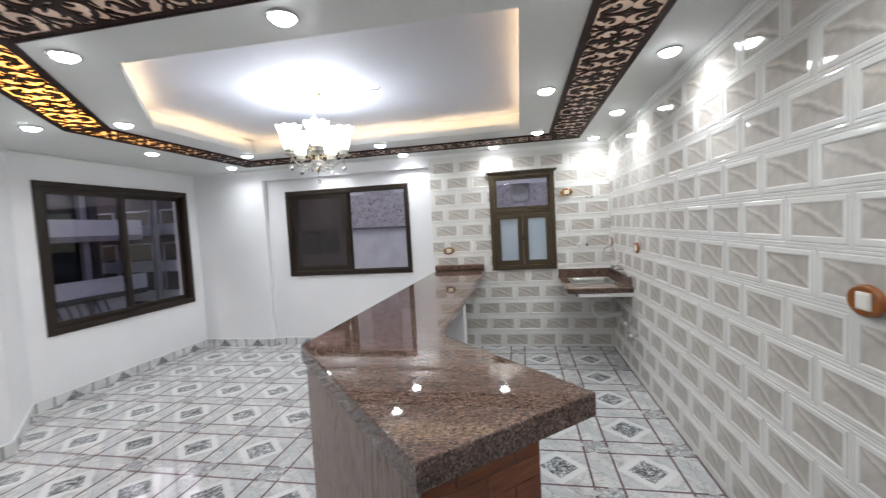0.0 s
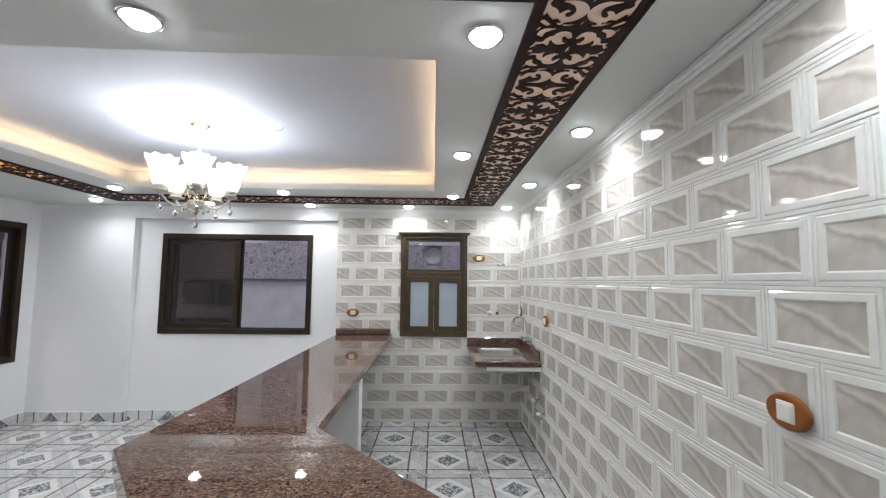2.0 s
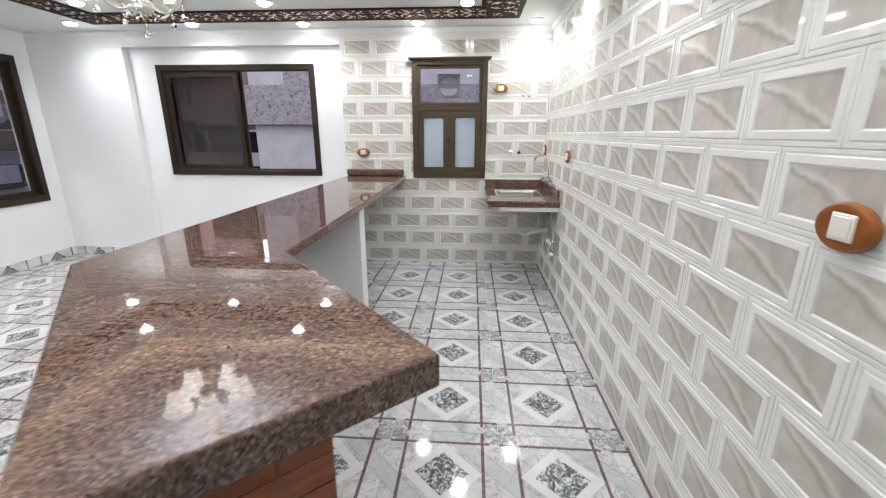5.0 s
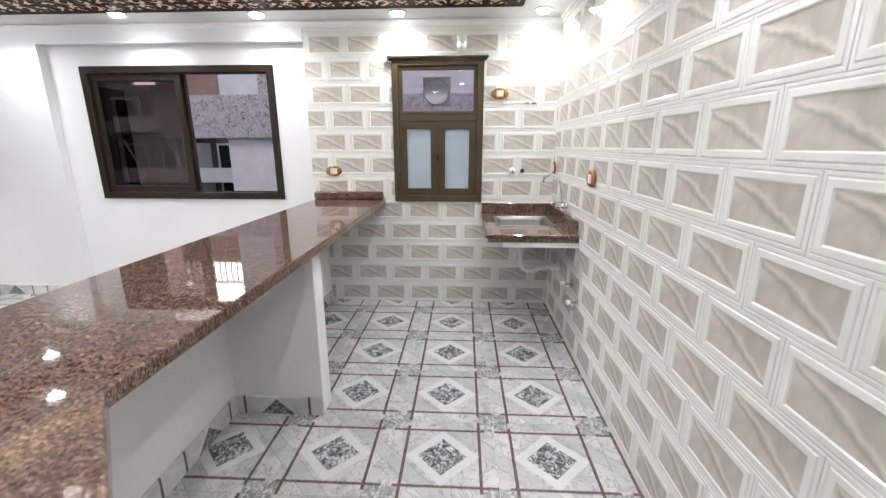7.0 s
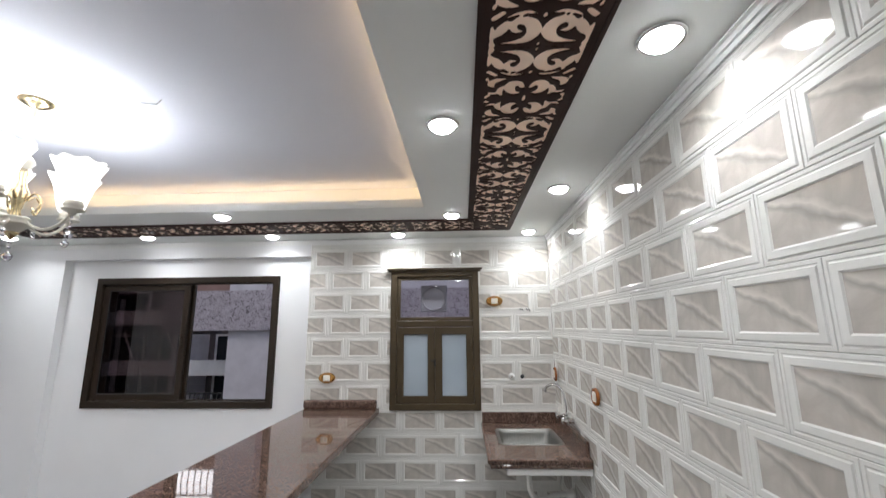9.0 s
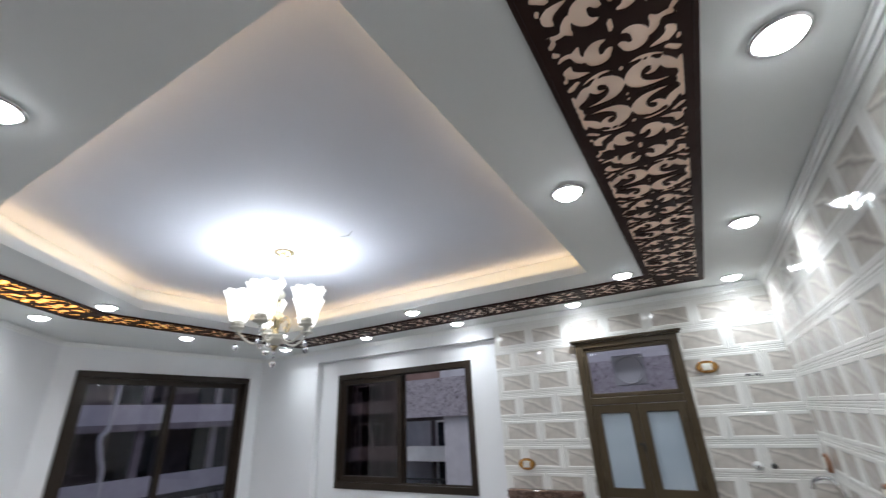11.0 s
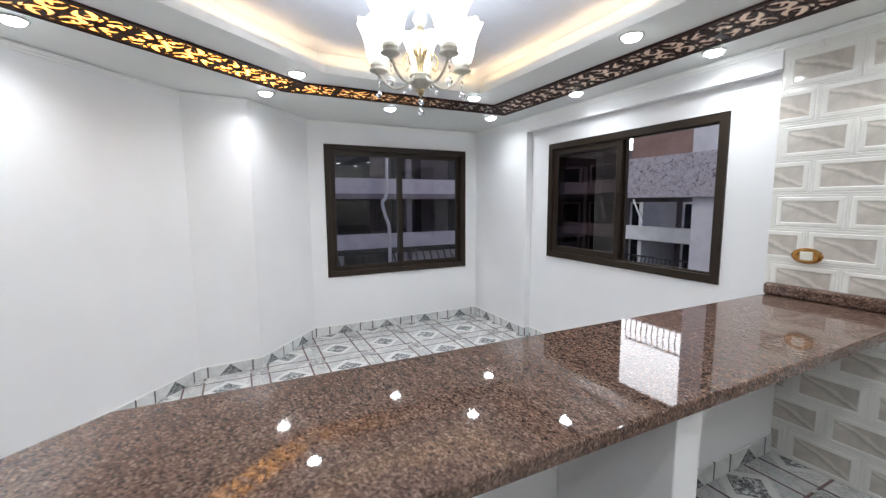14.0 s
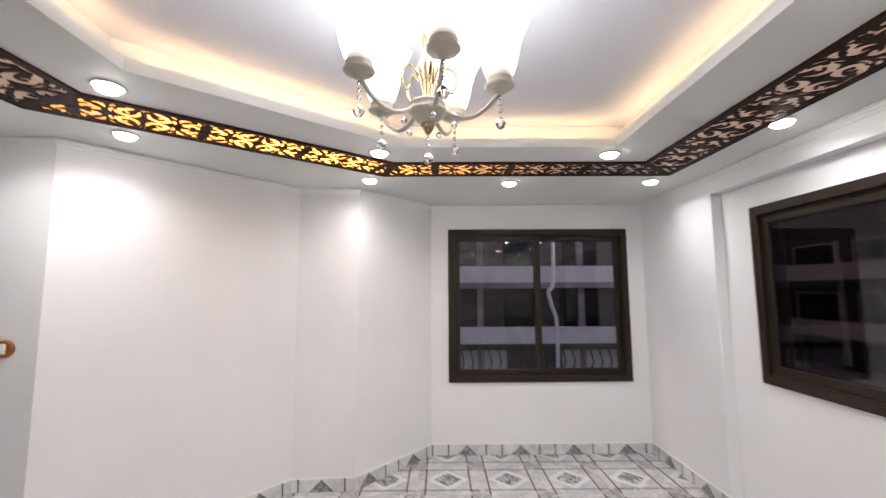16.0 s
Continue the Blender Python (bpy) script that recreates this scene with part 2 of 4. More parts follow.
def brushed(name, color, rough, metal=0.0, stretch=(1, 1, 30)):
    m = material(name, color, rough, metal)
    g = grain(m, coords(m, stretch), 14.0, 4)
    lo, hi = tuple(c * 0.8 for c in color), tuple(min(1, c * 1.15) for c in color)
    return skin(m, ramp(m, g, (0.3, lo), (0.7, hi)), ramp(m, g, (0.3, max(0.03, rough - 0.08)), (0.7, rough + 0.08)), None)


def coated(name, color, rough):
    """Powder-coated metal: even colour, faint orange peel and handling marks."""
    m = material(name, color, rough)
    w = coords(m)
    c = ramp(m, grain(m, w, 3.0, 3), (0.3, tuple(k * 0.9 for k in color)), (0.7, tuple(k * 1.1 for k in color)))
    return skin(m, c, ramp(m, grain(m, w, 8.0, 3), (0.3, rough - 0.04), (0.7, rough + 0.07)), grain(m, w, 300.0, 2), 0.0003, 0.2)


ALU = coated("dark_brown_coated_aluminium", (0.023, 0.015, 0.010), 0.36)
ALU.node_tree.nodes["Principled BSDF"].inputs["Specular IOR Level"].default_value = 0.25
OLIVE = coated("olive_brown_coated_aluminium", (0.066, 0.048, 0.028), 0.36)
OLIVE.node_tree.nodes["Principled BSDF"].inputs["Specular IOR Level"].default_value = 0.25
RUBBER = material("black_rubber_seal", (0.012, 0.012, 0.012), 0.6)
WALNUT = coated("dark_walnut_cut_panel", (0.026, 0.009, 0.006), 0.55)
WALNUT.node_tree.nodes["Principled BSDF"].inputs["Specular IOR Level"].default_value = 0.2
STEEL = brushed("brushed_stainless_steel", (0.26, 0.255, 0.24), 0.42, 1.0, (30, 1, 1))
CHROME = material("polished_chrome", (0.78, 0.78, 0.78), 0.08, 1.0)
PVC = material("white_pvc", (0.74, 0.74, 0.72), 0.35)
IVORY = material("ivory_enamelled_metal", (0.60, 0.585, 0.52), 0.28)
GILT = material("antique_gilt_metal", (0.62, 0.52, 0.33), 0.24, 1.0)
CRYSTAL = material("clear_cut_crystal", (0.96, 0.97, 1.0), 0.02, 0.0, Transmission_Weight=1.0, IOR=1.5)
SWITCH_RIM = brushed("amber_brown_switch_rim", (0.27, 0.085, 0.018), 0.14, 0.0, (1, 1, 1))
SWITCH_GOLD = material("gold_switch_ring", (0.52, 0.27, 0.08), 0.25, 1.0)
SWITCH_WHITE = material("cream_switch_key", (0.78, 0.76, 0.68), 0.3)
BLACK = material("black_plastic", (0.015, 0.015, 0.015), 0.4)
CHALK = material("chalk_white_enamel", (0.8, 0.8, 0.78), 0.35)
FAN_GREY = material("dusty_grey_plastic", (0.33, 0.33, 0.36), 0.55)


def beige_backing(name, glow=0.0):
    m = material(name, (0.56, 0.42, 0.34), 0.6)
    w = coords(m)
    c = ramp(m, grain(m, w, 8.0, 4), (0.3, (0.76, 0.64, 0.56)), (0.7, (0.86, 0.74, 0.66)))
    skin(m, c, 0.6, grain(m, w, 90.0), 0.0006)
    # faint warm emission that lifts the board; it is no lamp
    if glow:
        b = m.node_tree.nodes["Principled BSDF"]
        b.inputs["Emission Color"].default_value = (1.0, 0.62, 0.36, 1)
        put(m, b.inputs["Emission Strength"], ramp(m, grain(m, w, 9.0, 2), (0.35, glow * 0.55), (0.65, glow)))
    return m


# backing of the unlit runs, brightened by an added glow
BACKING = beige_backing("beige_lattice_backing_added_glow", 0.16)


def led_backing():
    """Amber diffuser of the LED run behind the lattice; the run fades out at both ends."""
    m = beige_backing("amber_led_diffuser")
    b = m.node_tree.nodes["Principled BSDF"]
    t = m.node_tree.nodes.new("ShaderNodeTexCoord")
    s = m.node_tree.nodes.new("ShaderNodeSeparateXYZ")
    put(m, s.inputs[0], t.outputs["Object"])
    along = calc(m, "ABSOLUTE", calc(m, "SUBTRACT", s.outputs[1], 2.72))
    fall = calc(m, "MAXIMUM", calc(m, "SUBTRACT", 1.0, calc(m, "DIVIDE", along, 2.1)), 0.0)
    b.inputs["Emission Color"].default_value = (1.0, 0.43, 0.07, 1)
    flick = ramp(m, grain(m, coords(m), 14.0, 2), (0.35, 0.7), (0.65, 1.2))
    put(m, b.inputs["Emission Strength"], calc(m, "MULTIPLY", calc(m, "MULTIPLY", calc(m, "POWER", fall, 2.0), flick), 5.0))
    return m


LED_BACKING = led_backing()


def glowing(name, color, power):
    m = material(name, (0.85, 0.85, 0.85), 0.4)
    b = m.node_tree.nodes["Principled BSDF"]
    b.inputs["Emission Color"].default_value = (*color, 1)
    b.inputs["Emission Strength"].default_value = power
    return m


LAMP_FACE = glowing("lit_downlight_diffuser", (0.95, 0.98, 1.0), 34.0)
SHADE_GLASS = glowing("lit_white_glass_shade", (1.0, 0.985, 0.96), 3.2)
COVE_LED = glowing("warm_cove_led", (1.0, 0.62, 0.32), 2.0)


def pane(name, tint, gloss=1.0):
    """Flat window glass: see-through with a tint, and a Fresnel reflection."""
    m = bpy.data.materials.new(name)
    m.use_nodes = True
    nt = m.node_tree
    nt.nodes.remove(nt.nodes["Principled BSDF"])
    clear, shine, mix, fres = (nt.nodes.new("ShaderNode" + k) for k in ("BsdfTransparent", "BsdfGlossy", "MixShader", "Fresnel"))
    clear.inputs[0].default_value = (*tint, 1)
    shine.inputs["Roughness"].default_value = 0.01
    shine.inputs["Color"].default_value = (gloss, gloss, gloss, 1)
    fres.inputs[0].default_value = 1.5
    nt.links.new(fres.outputs[0], mix.inputs[0])
    nt.links.new(clear.outputs[0], mix.inputs[1])
    nt.links.new(shine.outputs[0], mix.inputs[2])
    nt.links.new(mix.outputs[0], nt.nodes["Material Output"].inputs[0])
    return m


SMOKED = pane("smoked_window_glass", (0.56, 0.50, 0.56))
DARKER = pane("dark_smoked_window_glass", (0.32, 0.265, 0.265))
CLEAR = pane("clear_window_glass", (0.80, 0.78, 0.82))
FROSTED = material("frosted_window_glass", (0.50, 0.57, 0.64), 0.22)
fw = coords(FROSTED)
skin(FROSTED, ramp(FROSTED, grain(FROSTED, fw, 2.0, 2), (0.3, (0.34, 0.40, 0.46)), (0.7, (0.42, 0.48, 0.54))), None, grain(FROSTED, fw, 260.0, 2), 0.0006, 0.3)


def rough_wall(name, lo, hi, scale=3.0, bumpy=0.004):
    m = material(name, hi, 0.85)
    w = coords(m)
    return skin(m, ramp(m, grain(m, w, scale, 6, 0.6), (0.3, lo), (0.7, hi)), None, grain(m, w, scale * 9, 5), bumpy, 0.6)


def speckled_stone():
    m = material("speckled_rough_stone", (0.4, 0.36, 0.38), 0.9)
    w = coords(m, (1, 1, 1))
    n = grain(m, w, 15.0, 6, 0.7, 1.0)
    c = ramp(m, n, (0.36, (0.13, 0.105, 0.115)), (0.46, (0.42, 0.37, 0.40)), (0.7, (0.60, 0.55, 0.60)))
    return skin(m, c, None, n, 0.03, 0.8)


STONE = speckled_stone()
RUST_WALL = rough_wall("rust_brown_render", (0.22, 0.13, 0.11), (0.30, 0.19, 0.17))
LILAC_WALL = rough_wall("pale_lilac_render", (0.54, 0.51, 0.55), (0.66, 0.63, 0.67))
GREY_WALL = rough_wall("grey_render", (0.20, 0.18, 0.19), (0.34, 0.31, 0.33))
# walls behind the balconies, their shade put into the dark brown
SHADE_WALL = rough_wall("shade_toned_brown_render", (0.10, 0.083, 0.085), (0.18, 0.15, 0.155))
ASPHALT = rough_wall("asphalt", (0.035, 0.035, 0.036), (0.06, 0.06, 0.06), 2.0)
IRON = material("black_iron", (0.02, 0.02, 0.022), 0.5)
WHITE_RENDER = rough_wall("white_render", (0.62, 0.61, 0.63), (0.78, 0.77, 0.79))
HAZE = glowing("hazy_bright_sky", (0.97, 0.96, 1.0), 3.6)
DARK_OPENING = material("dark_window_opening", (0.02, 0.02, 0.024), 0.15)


# ---- mesh helpers ----
def part(name, bm, mat, parent=None, label="", smooth=False, at=None):
    me = bpy.data.meshes.new(name)
    bm.to_mesh(me)
    bm.free()
    for one in (mat if isinstance(mat, (list, tuple)) else [mat]):
        me.materials.append(one)
    if smooth:
        for p in me.polygons:
            p.use_smooth = True
    ob = new(name, me)
    if parent:
        ob.parent = parent
    if at is not None:
        ob.matrix_basis = at
    if label:
        tagged(ob, label)
    return ob


def thing(name, label, category, at=None, group=""):
    ob = new(name)
    if at is not None:
        ob.matrix_basis = at
    return tagged(ob, label, category, group)


def setting(name, bm, mat, label, category, at=None):
    return tagged(part(name, bm, mat, None, "", False, at), label, category, "", "structure")


def box(bm, x0, x1, y0, y1, z0, z1, bevel=0.0, seg=1):
    r = bmesh.ops.create_cube(bm, size=1)
    vs = r["verts"]
    for v in vs:
        v.co = ((x0 + x1) / 2 + v.co.x * (x1 - x0), (y0 + y1) / 2 + v.co.y * (y1 - y0), (z0 + z1) / 2 + v.co.z * (z1 - z0))
    if bevel:
        es = {e for v in vs for e in v.link_edges}
        bmesh.ops.bevel(bm, geom=list(es), offset=bevel, segments=seg, profile=0.5, affect="EDGES")
    return bm


def boxes(*dims, bevel=0.0, seg=1):
    bm = bmesh.new()
    for d in dims:
        box(bm, *d, bevel=bevel, seg=seg)
    return bm


def sheet(x0, x1, y, z0, z1):
    """One upright sheet of glass facing the room."""
    bm = bmesh.new()
    bm.faces.new([bm.verts.new(p) for p in ((x0, y, z0), (x1, y, z0), (x1, y, z1), (x0, y, z1))])
    return bm


def prism(points, z0, z1, bevel=0.0, seg=1, bm=None, top_only=False):
    bm = bm or bmesh.new()
    low = [bm.verts.new((x, y, z0)) for x, y in points]
    top = [bm.verts.new((x, y, z1)) for x, y in points]
    n = len(points)
    made = [bm.faces.new(low[::-1]), bm.faces.new(top)]
    for i in range(n):
        made.append(bm.faces.new((low[i], low[(i + 1) % n], top[(i + 1) % n], top[i])))
    bmesh.ops.recalc_face_normals(bm, faces=made)
    if bevel:
        es = {e for f in ([made[1]] if top_only else made) for e in f.edges}
        bmesh.ops.bevel(bm, geom=list(es), offset=bevel, segments=seg, profile=0.5, affect="EDGES")
    return bm


def lathe(profile, n=24, bm=None, at=(0, 0, 0)):
    """Turned shape round z from (radius, height) pairs."""
    bm = bm or bmesh.new()
    rings = []
    for r, z in profile:
        rings.append([bm.verts.new((at[0] + r * math.cos(2 * math.pi * k / n), at[1] + r * math.sin(2 * math.pi * k / n), at[2] + z)) for k in range(n)])
    made = []
    for a, b in zip(rings, rings[1:]):
        for k in range(n):
            made.append(bm.faces.new((a[k], a[(k + 1) % n], b[(k + 1) % n], b[k])))
    bmesh.ops.remove_doubles(bm, verts=[v for r in rings for v in r], dist=1e-5)
    return bm


def tube(points, radius, n=10, bm=None, caps=True):
    """A round bar along points; radius one number or one a point."""
    bm = bm or bmesh.new()
    pts = [Vector(p) for p in points]
    radii = radius if isinstance(radius, (list, tuple)) else [radius] * len(pts)
    rings, side = [], None
    for i, p in enumerate(pts):
        d = (pts[min(i + 1, len(pts) - 1)] - pts[max(i - 1, 0)]).normalized()
        if side is None:
            side = d.orthogonal().normalized()
        side = (side - d * side.dot(d)).normalized()
        up = d.cross(side)
        rings.append([bm.verts.new(p + radii[i] * (math.cos(2 * math.pi * k / n) * side + math.sin(2 * math.pi * k / n) * up)) for k in range(n)])
    for a, b in zip(rings, rings[1:]):
        for k in range(n):
            bm.faces.new((a[k], a[(k + 1) % n], b[(k + 1) % n], b[k]))
    if caps:
        bm.faces.new(rings[0][::-1])
        bm.faces.new(rings[-1])
    return bm


def curve_points(ctrl, n=10):
    """Catmull-Rom through control points."""
    c = [Vector(p) for p in ctrl]
    c = [2 * c[0] - c[1], *c, 2 * c[-1] - c[-2]]
    out = []
    for i in range(1, len(c) - 2):
        for k in range(n):
            t = k / n
            a, b, d, e = c[i - 1 : i + 3]
            out.append(0.5 * (2 * b + (d - a) * t + (2 * a - 5 * b + 4 * d - e) * t * t + (3 * b - a - 3 * d + e) * t ** 3))
    return out + [c[-2]]


def offset(points, d):
    """A closed outline moved outwards (right of the way round, for an outline run anticlockwise) by d."""
    out, n = [], len(points)
    for i in range(n):
        p, q, r = (Vector(points[k % n]) for k in (i - 1, i, i + 1))
        a, b = (q - p).normalized(), (r - q).normalized()
        na, nb = Vector((a.y, -a.x)), Vector((b.y, -b.x))
        k = (na + nb) / max(0.2, 1 + na.dot(nb))
        out.append((q.x + k.x * d, q.y + k.y * d))
    return out


def ring_band(outer, inner, z0, z1):
    """A closed band between two outlines of the same number of corners."""
    bm = bmesh.new()
    n = len(outer)
    v = [[bm.verts.new((x, y, z)) for x, y in line] for line in (outer, inner) for z in (z0, z1)]
    ol, oh, il, ih = v
    for i in range(n):
        j = (i + 1) % n
        for q in ((ol[i], ol[j], oh[j], oh[i]), (il[j], il[i], ih[i], ih[j]), (oh[i], oh[j], ih[j], ih[i]), (ol[j], ol[i], il[i], il[j])):
            bm.faces.new(q)
    bmesh.ops.recalc_face_normals(bm, faces=bm.faces[:])
    return bm

# ---- floor, walls, ceiling ----
PITCH_X, PITCH_Y = 0.5265, 0.5155
big = offset(OUTLINE, 0.24)
floor = setting("floor", prism(big, -0.2, -0.004), GROUT, "glossy patterned ceramic tile floor with marbled diamonds", "floor")


def wall_piece(name, p, q, label, hole=None, mat=None, thick=0.22, grow=0.0, top=2.75, low=-0.004):
    """A wall from p to q (the room on its left), with one opening (from, to, sill, head) measured along it."""
    p, q = Vector(p), Vector(q)
    d = q - p
    length, turn = d.length, math.degrees(math.atan2(d.y, d.x))
    if hole is None:
        bm = boxes((-grow, length + grow, -thick, 0, low, top))
    else:
        a, b, s, h = hole
        bm = boxes((-grow, a, -thick, 0, low, top), (b, length + grow, -thick, 0, low, top), (a, b, -thick, 0, low, s), (a, b, -thick, 0, h, top))
    return setting(name, bm, mat or WHITE_WALL, label, "wall", pose(p.x, p.y, 0, 0, 0, turn))


W1 = (3.665, 5.49, 0.685, 2.21)      # window in the west wall: y from, to, sill, head
W2 = (-2.295, -0.53, 0.97, 2.145)    # wide window in the north wall: x from, to, sill, head
KW = (0.53, 1.31, 0.97, 2.165)       # kitchen window
RX0, RX1, BEAM = -2.585, -0.222, 2.315
TILE_TOP, TILE_END = 2.42, 1.735

wall_east = setting("wall_east", boxes((EAST + 0.008, EAST + 0.23, TILE_END, NORTH + 0.25, -0.004, 2.75)), GROUT, "kitchen wall clad in white bevelled brick tiles with marbled insets", "wall")
wall_entry = setting("wall_east_entry", boxes((EAST - 0.012, EAST + 0.23, SOUTH - 0.2, TILE_END - 0.001, -0.004, 2.75), bevel=0.004), WHITE_WALL, "plain white painted wall where the tiles end", "wall")
wall_kitchen = setting("wall_north_kitchen", boxes((RX1, KW[0], NORTH + 0.012, 5.95, -0.004, 2.75), (KW[1], EAST + 0.008, NORTH + 0.012, 5.95, -0.004, 2.75),
                       (KW[0], KW[1], NORTH + 0.012, 5.95, -0.004, KW[2]), (KW[0], KW[1], NORTH + 0.012, 5.95, KW[3], 2.75)),
                       GROUT, "kitchen end wall clad in white brick tiles with marbled insets", "wall")
wall_north = setting("wall_north", boxes((WEST - 0.22, RX0, NORTH, 5.95, -0.004, 2.75), (RX0, RX1 - 0.001, NORTH, RECESS, BEAM, 2.75), (RX0, W2[0], RECESS, 5.95, -0.004, 2.75),
                     (W2[1], RX1 - 0.001, RECESS, 5.95, -0.004, 2.75), (W2[0], W2[1], RECESS, 5.95, -0.004, W2[2]), (W2[0], W2[1], RECESS, 5.95, W2[3], 2.75)),
                     WHITE_WALL, "white painted wall with a shallow recess round a wide window", "wall")
wall_west = wall_piece("wall_west", (WEST, NORTH), (WEST, 3.49), "white painted wall with a dark framed window", (NORTH - W1[1], NORTH - W1[0], W1[2], W1[3]))
names = ["wall_angled", "wall_pilaster", "wall_diagonal", "wall_southwest"]
for name, p, q in zip(names, OUTLINE[3:], OUTLINE[4:]):
    wall_piece(name, p, q, "plain white painted wall", grow=0.0)
wall_piece("wall_south", OUTLINE[-1], OUTLINE[0], "plain white painted wall", grow=0.2)

# soffit with the tray opening
def holed(outer, inner, z0, z1):
    bm = bmesh.new()
    edges = []
    for line in (outer, inner):
        vs = [bm.verts.new((x, y, z0)) for x, y in line]
        edges += [bm.edges.new((vs[i], vs[(i + 1) % len(vs)])) for i in range(len(vs))]
    r = bmesh.ops.triangle_fill(bm, edges=edges, use_beauty=True)
    faces = [f for f in r["geom"] if isinstance(f, bmesh.types.BMFace)]
    ext = bmesh.ops.extrude_face_region(bm, geom=faces)
    for v in ext["geom"]:
        if isinstance(v, bmesh.types.BMVert):
            v.co.z = z1
    bmesh.ops.recalc_face_normals(bm, faces=bm.faces[:])
    return bm


LIP = CEIL + 0.055
setting("ceiling", holed(offset(OUTLINE, 0.1), COVE, CEIL, LIP), WHITE_CEIL, "white dropped plasterboard ceiling around a raised tray", "ceiling")
tray_line = offset(COVE, 0.10)
setting("ceiling_tray", prism(offset(COVE, 0.3), TRAY, TRAY + 0.05), TRAY_CEIL, "pale bluish white raised tray ceiling", "ceiling")
setting("trim_tray", ring_band(offset(COVE, 0.14), tray_line, LIP + 0.001, TRAY - 0.001), WHITE_CEIL, "white cove wall washed by warm hidden light", "cove")
setting("ceiling_roof", prism(offset(OUTLINE, 0.24), 2.752, 2.85), WHITE_CEIL, "concrete slab above the dropped ceiling", "ceiling")

# cornice round the walls, two steps
def cornice(name, line, closed=False):
    bm = bmesh.new()
    for depth, z0, z1 in ((0.007, 2.418, CEIL), (0.016, 2.436, CEIL), (0.028, 2.453, CEIL)):
        for p, q in zip(line, line[1:]):
            p, q = Vector(p), Vector(q)
            d = (q - p).normalized()
            n = Vector((-d.y, d.x))
            a, b = p - d * 0.004, q + d * 0.004
            prism([a.to_tuple(), b.to_tuple(), (b + n * depth).to_tuple(), (a + n * depth).to_tuple()], z0, z1 - 0.0015 * depth / 0.007, bm=bm)
    return setting(name, bm, TRIM, "narrow stepped white plaster cornice", "cornice")


cornice("trim_cornice", [(EAST, TILE_END), (EAST, NORTH), (WEST, NORTH), *OUTLINE[3:]])

# skirting
def skirting(p, q):
    p, q = Vector(p), Vector(q)
    d = q - p
    sk = setting("baseboard", boxes((0, d.length, 0.0, 0.011, 0.0, 0.098), bevel=0.002), SKIRTING, "low marbled tile skirting along the white wall", "baseboard",
                 pose(p.x, p.y, 0, 0, 0, math.degrees(math.atan2(d.y, d.x))))
    part("caulk", boxes((0, d.length, 0.0, 0.007, 0.0985, 0.106)), TRIM, sk, "white filler line")


runs = [(-0.29, RECESS), (RX0, RECESS), (RX0, NORTH), (WEST, NORTH), *OUTLINE[3:]]
for p, q in zip(runs, runs[1:]):
    skirting(p, q)

# ---- lamps: downlights, cove, chandelier bulbs ----
# (0.6, 1.2) is an unseen lamp, added to light the south end
# (1.74, 1.62) is out of view too, carried on from the east row
OUTER = [(1.74, 1.62), (1.74, 3.07), (1.745, 4.34), (1.74, 5.44), (0.62, 5.46), (-0.49, 5.44), (-1.58, 5.38), (-2.75, 5.29), (-2.78, 4.15), (-2.68, 3.03), (-1.74, 1.83), (-1.38, 1.38), (0.6, 1.2)]
INNER = [(1.09, 2.2), (1.10, 3.53), (1.10, 4.87), (-0.55, 4.78), (-2.08, 4.68), (-2.04, 3.2), (-1.20, 2.17), (-0.05, 2.15)]
SPOT_WATTS, BULB_WATTS, COVE_WATTS = 4.0, 4.5, 1.35


def downlight():
    t = thing("downlight", "round white ceiling downlight, lit, with a slim chrome rim", "ceiling light", group="downlights in the dropped ceiling")
    part("rim", lathe([(0.054, 0.0), (0.067, 0.0), (0.069, -0.004), (0.064, -0.010), (0.057, -0.011), (0.054, -0.006)], 28), CHROME, t, "chrome rim", True)
    part("diffuser", lathe([(0.0, -0.032), (0.020, -0.031), (0.038, -0.026), (0.048, -0.017), (0.053, -0.008), (0.054, -0.003)], 28), LAMP_FACE, t, "glowing white diffuser", True)
    return t


first = downlight()
first.matrix_basis = pose(*OUTER[0], CEIL)
for x, y in OUTER[1:] + INNER:
    copy_thing(first, pose(x, y, CEIL))
spot = bpy.data.lights.new("downlight_lamp", "AREA")
spot.shape, spot.size, spot.energy, spot.color, spot.spread = "DISK", 0.05, SPOT_WATTS, (0.93, 0.97, 1.0), radians(150)
for x, y in OUTER + INNER:
    new("downlight_lamp", spot).matrix_world = pose(x, y, CEIL - 0.0335)

mid = offset(COVE, 0.035)
for (x0, y0), (x1, y1) in zip(mid, mid[1:] + mid[:1]):
    strip = bpy.data.lights.new("cove_lamp", "AREA")
    length = math.hypot(x1 - x0, y1 - y0)
    strip.shape, strip.size, strip.size_y, strip.color = "RECTANGLE", length - 0.1, 0.015, (1.0, 0.68, 0.36)
    strip.energy = COVE_WATTS * length / 2
    new("cove_lamp", strip).matrix_world = pose((x0 + x1) / 2, (y0 + y1) / 2, LIP + 0.02, 180, 0, math.degrees(math.atan2(y1 - y0, x1 - x0)))
for (x0, y0), (x1, y1) in zip(mid, mid[1:] + mid[:1]):
    length = math.hypot(x1 - x0, y1 - y0)
    tagged(part("led_strip", boxes((-length / 2 + 0.05, length / 2 - 0.05, -0.006, 0.006, 0, 0.004)), COVE_LED, None, "", False,
                pose((x0 + x1) / 2, (y0 + y1) / 2, LIP, 0, 0, math.degrees(math.atan2(y1 - y0, x1 - x0)))), "warm white led strip on the cove ledge", "led strip", "strips in the cove")

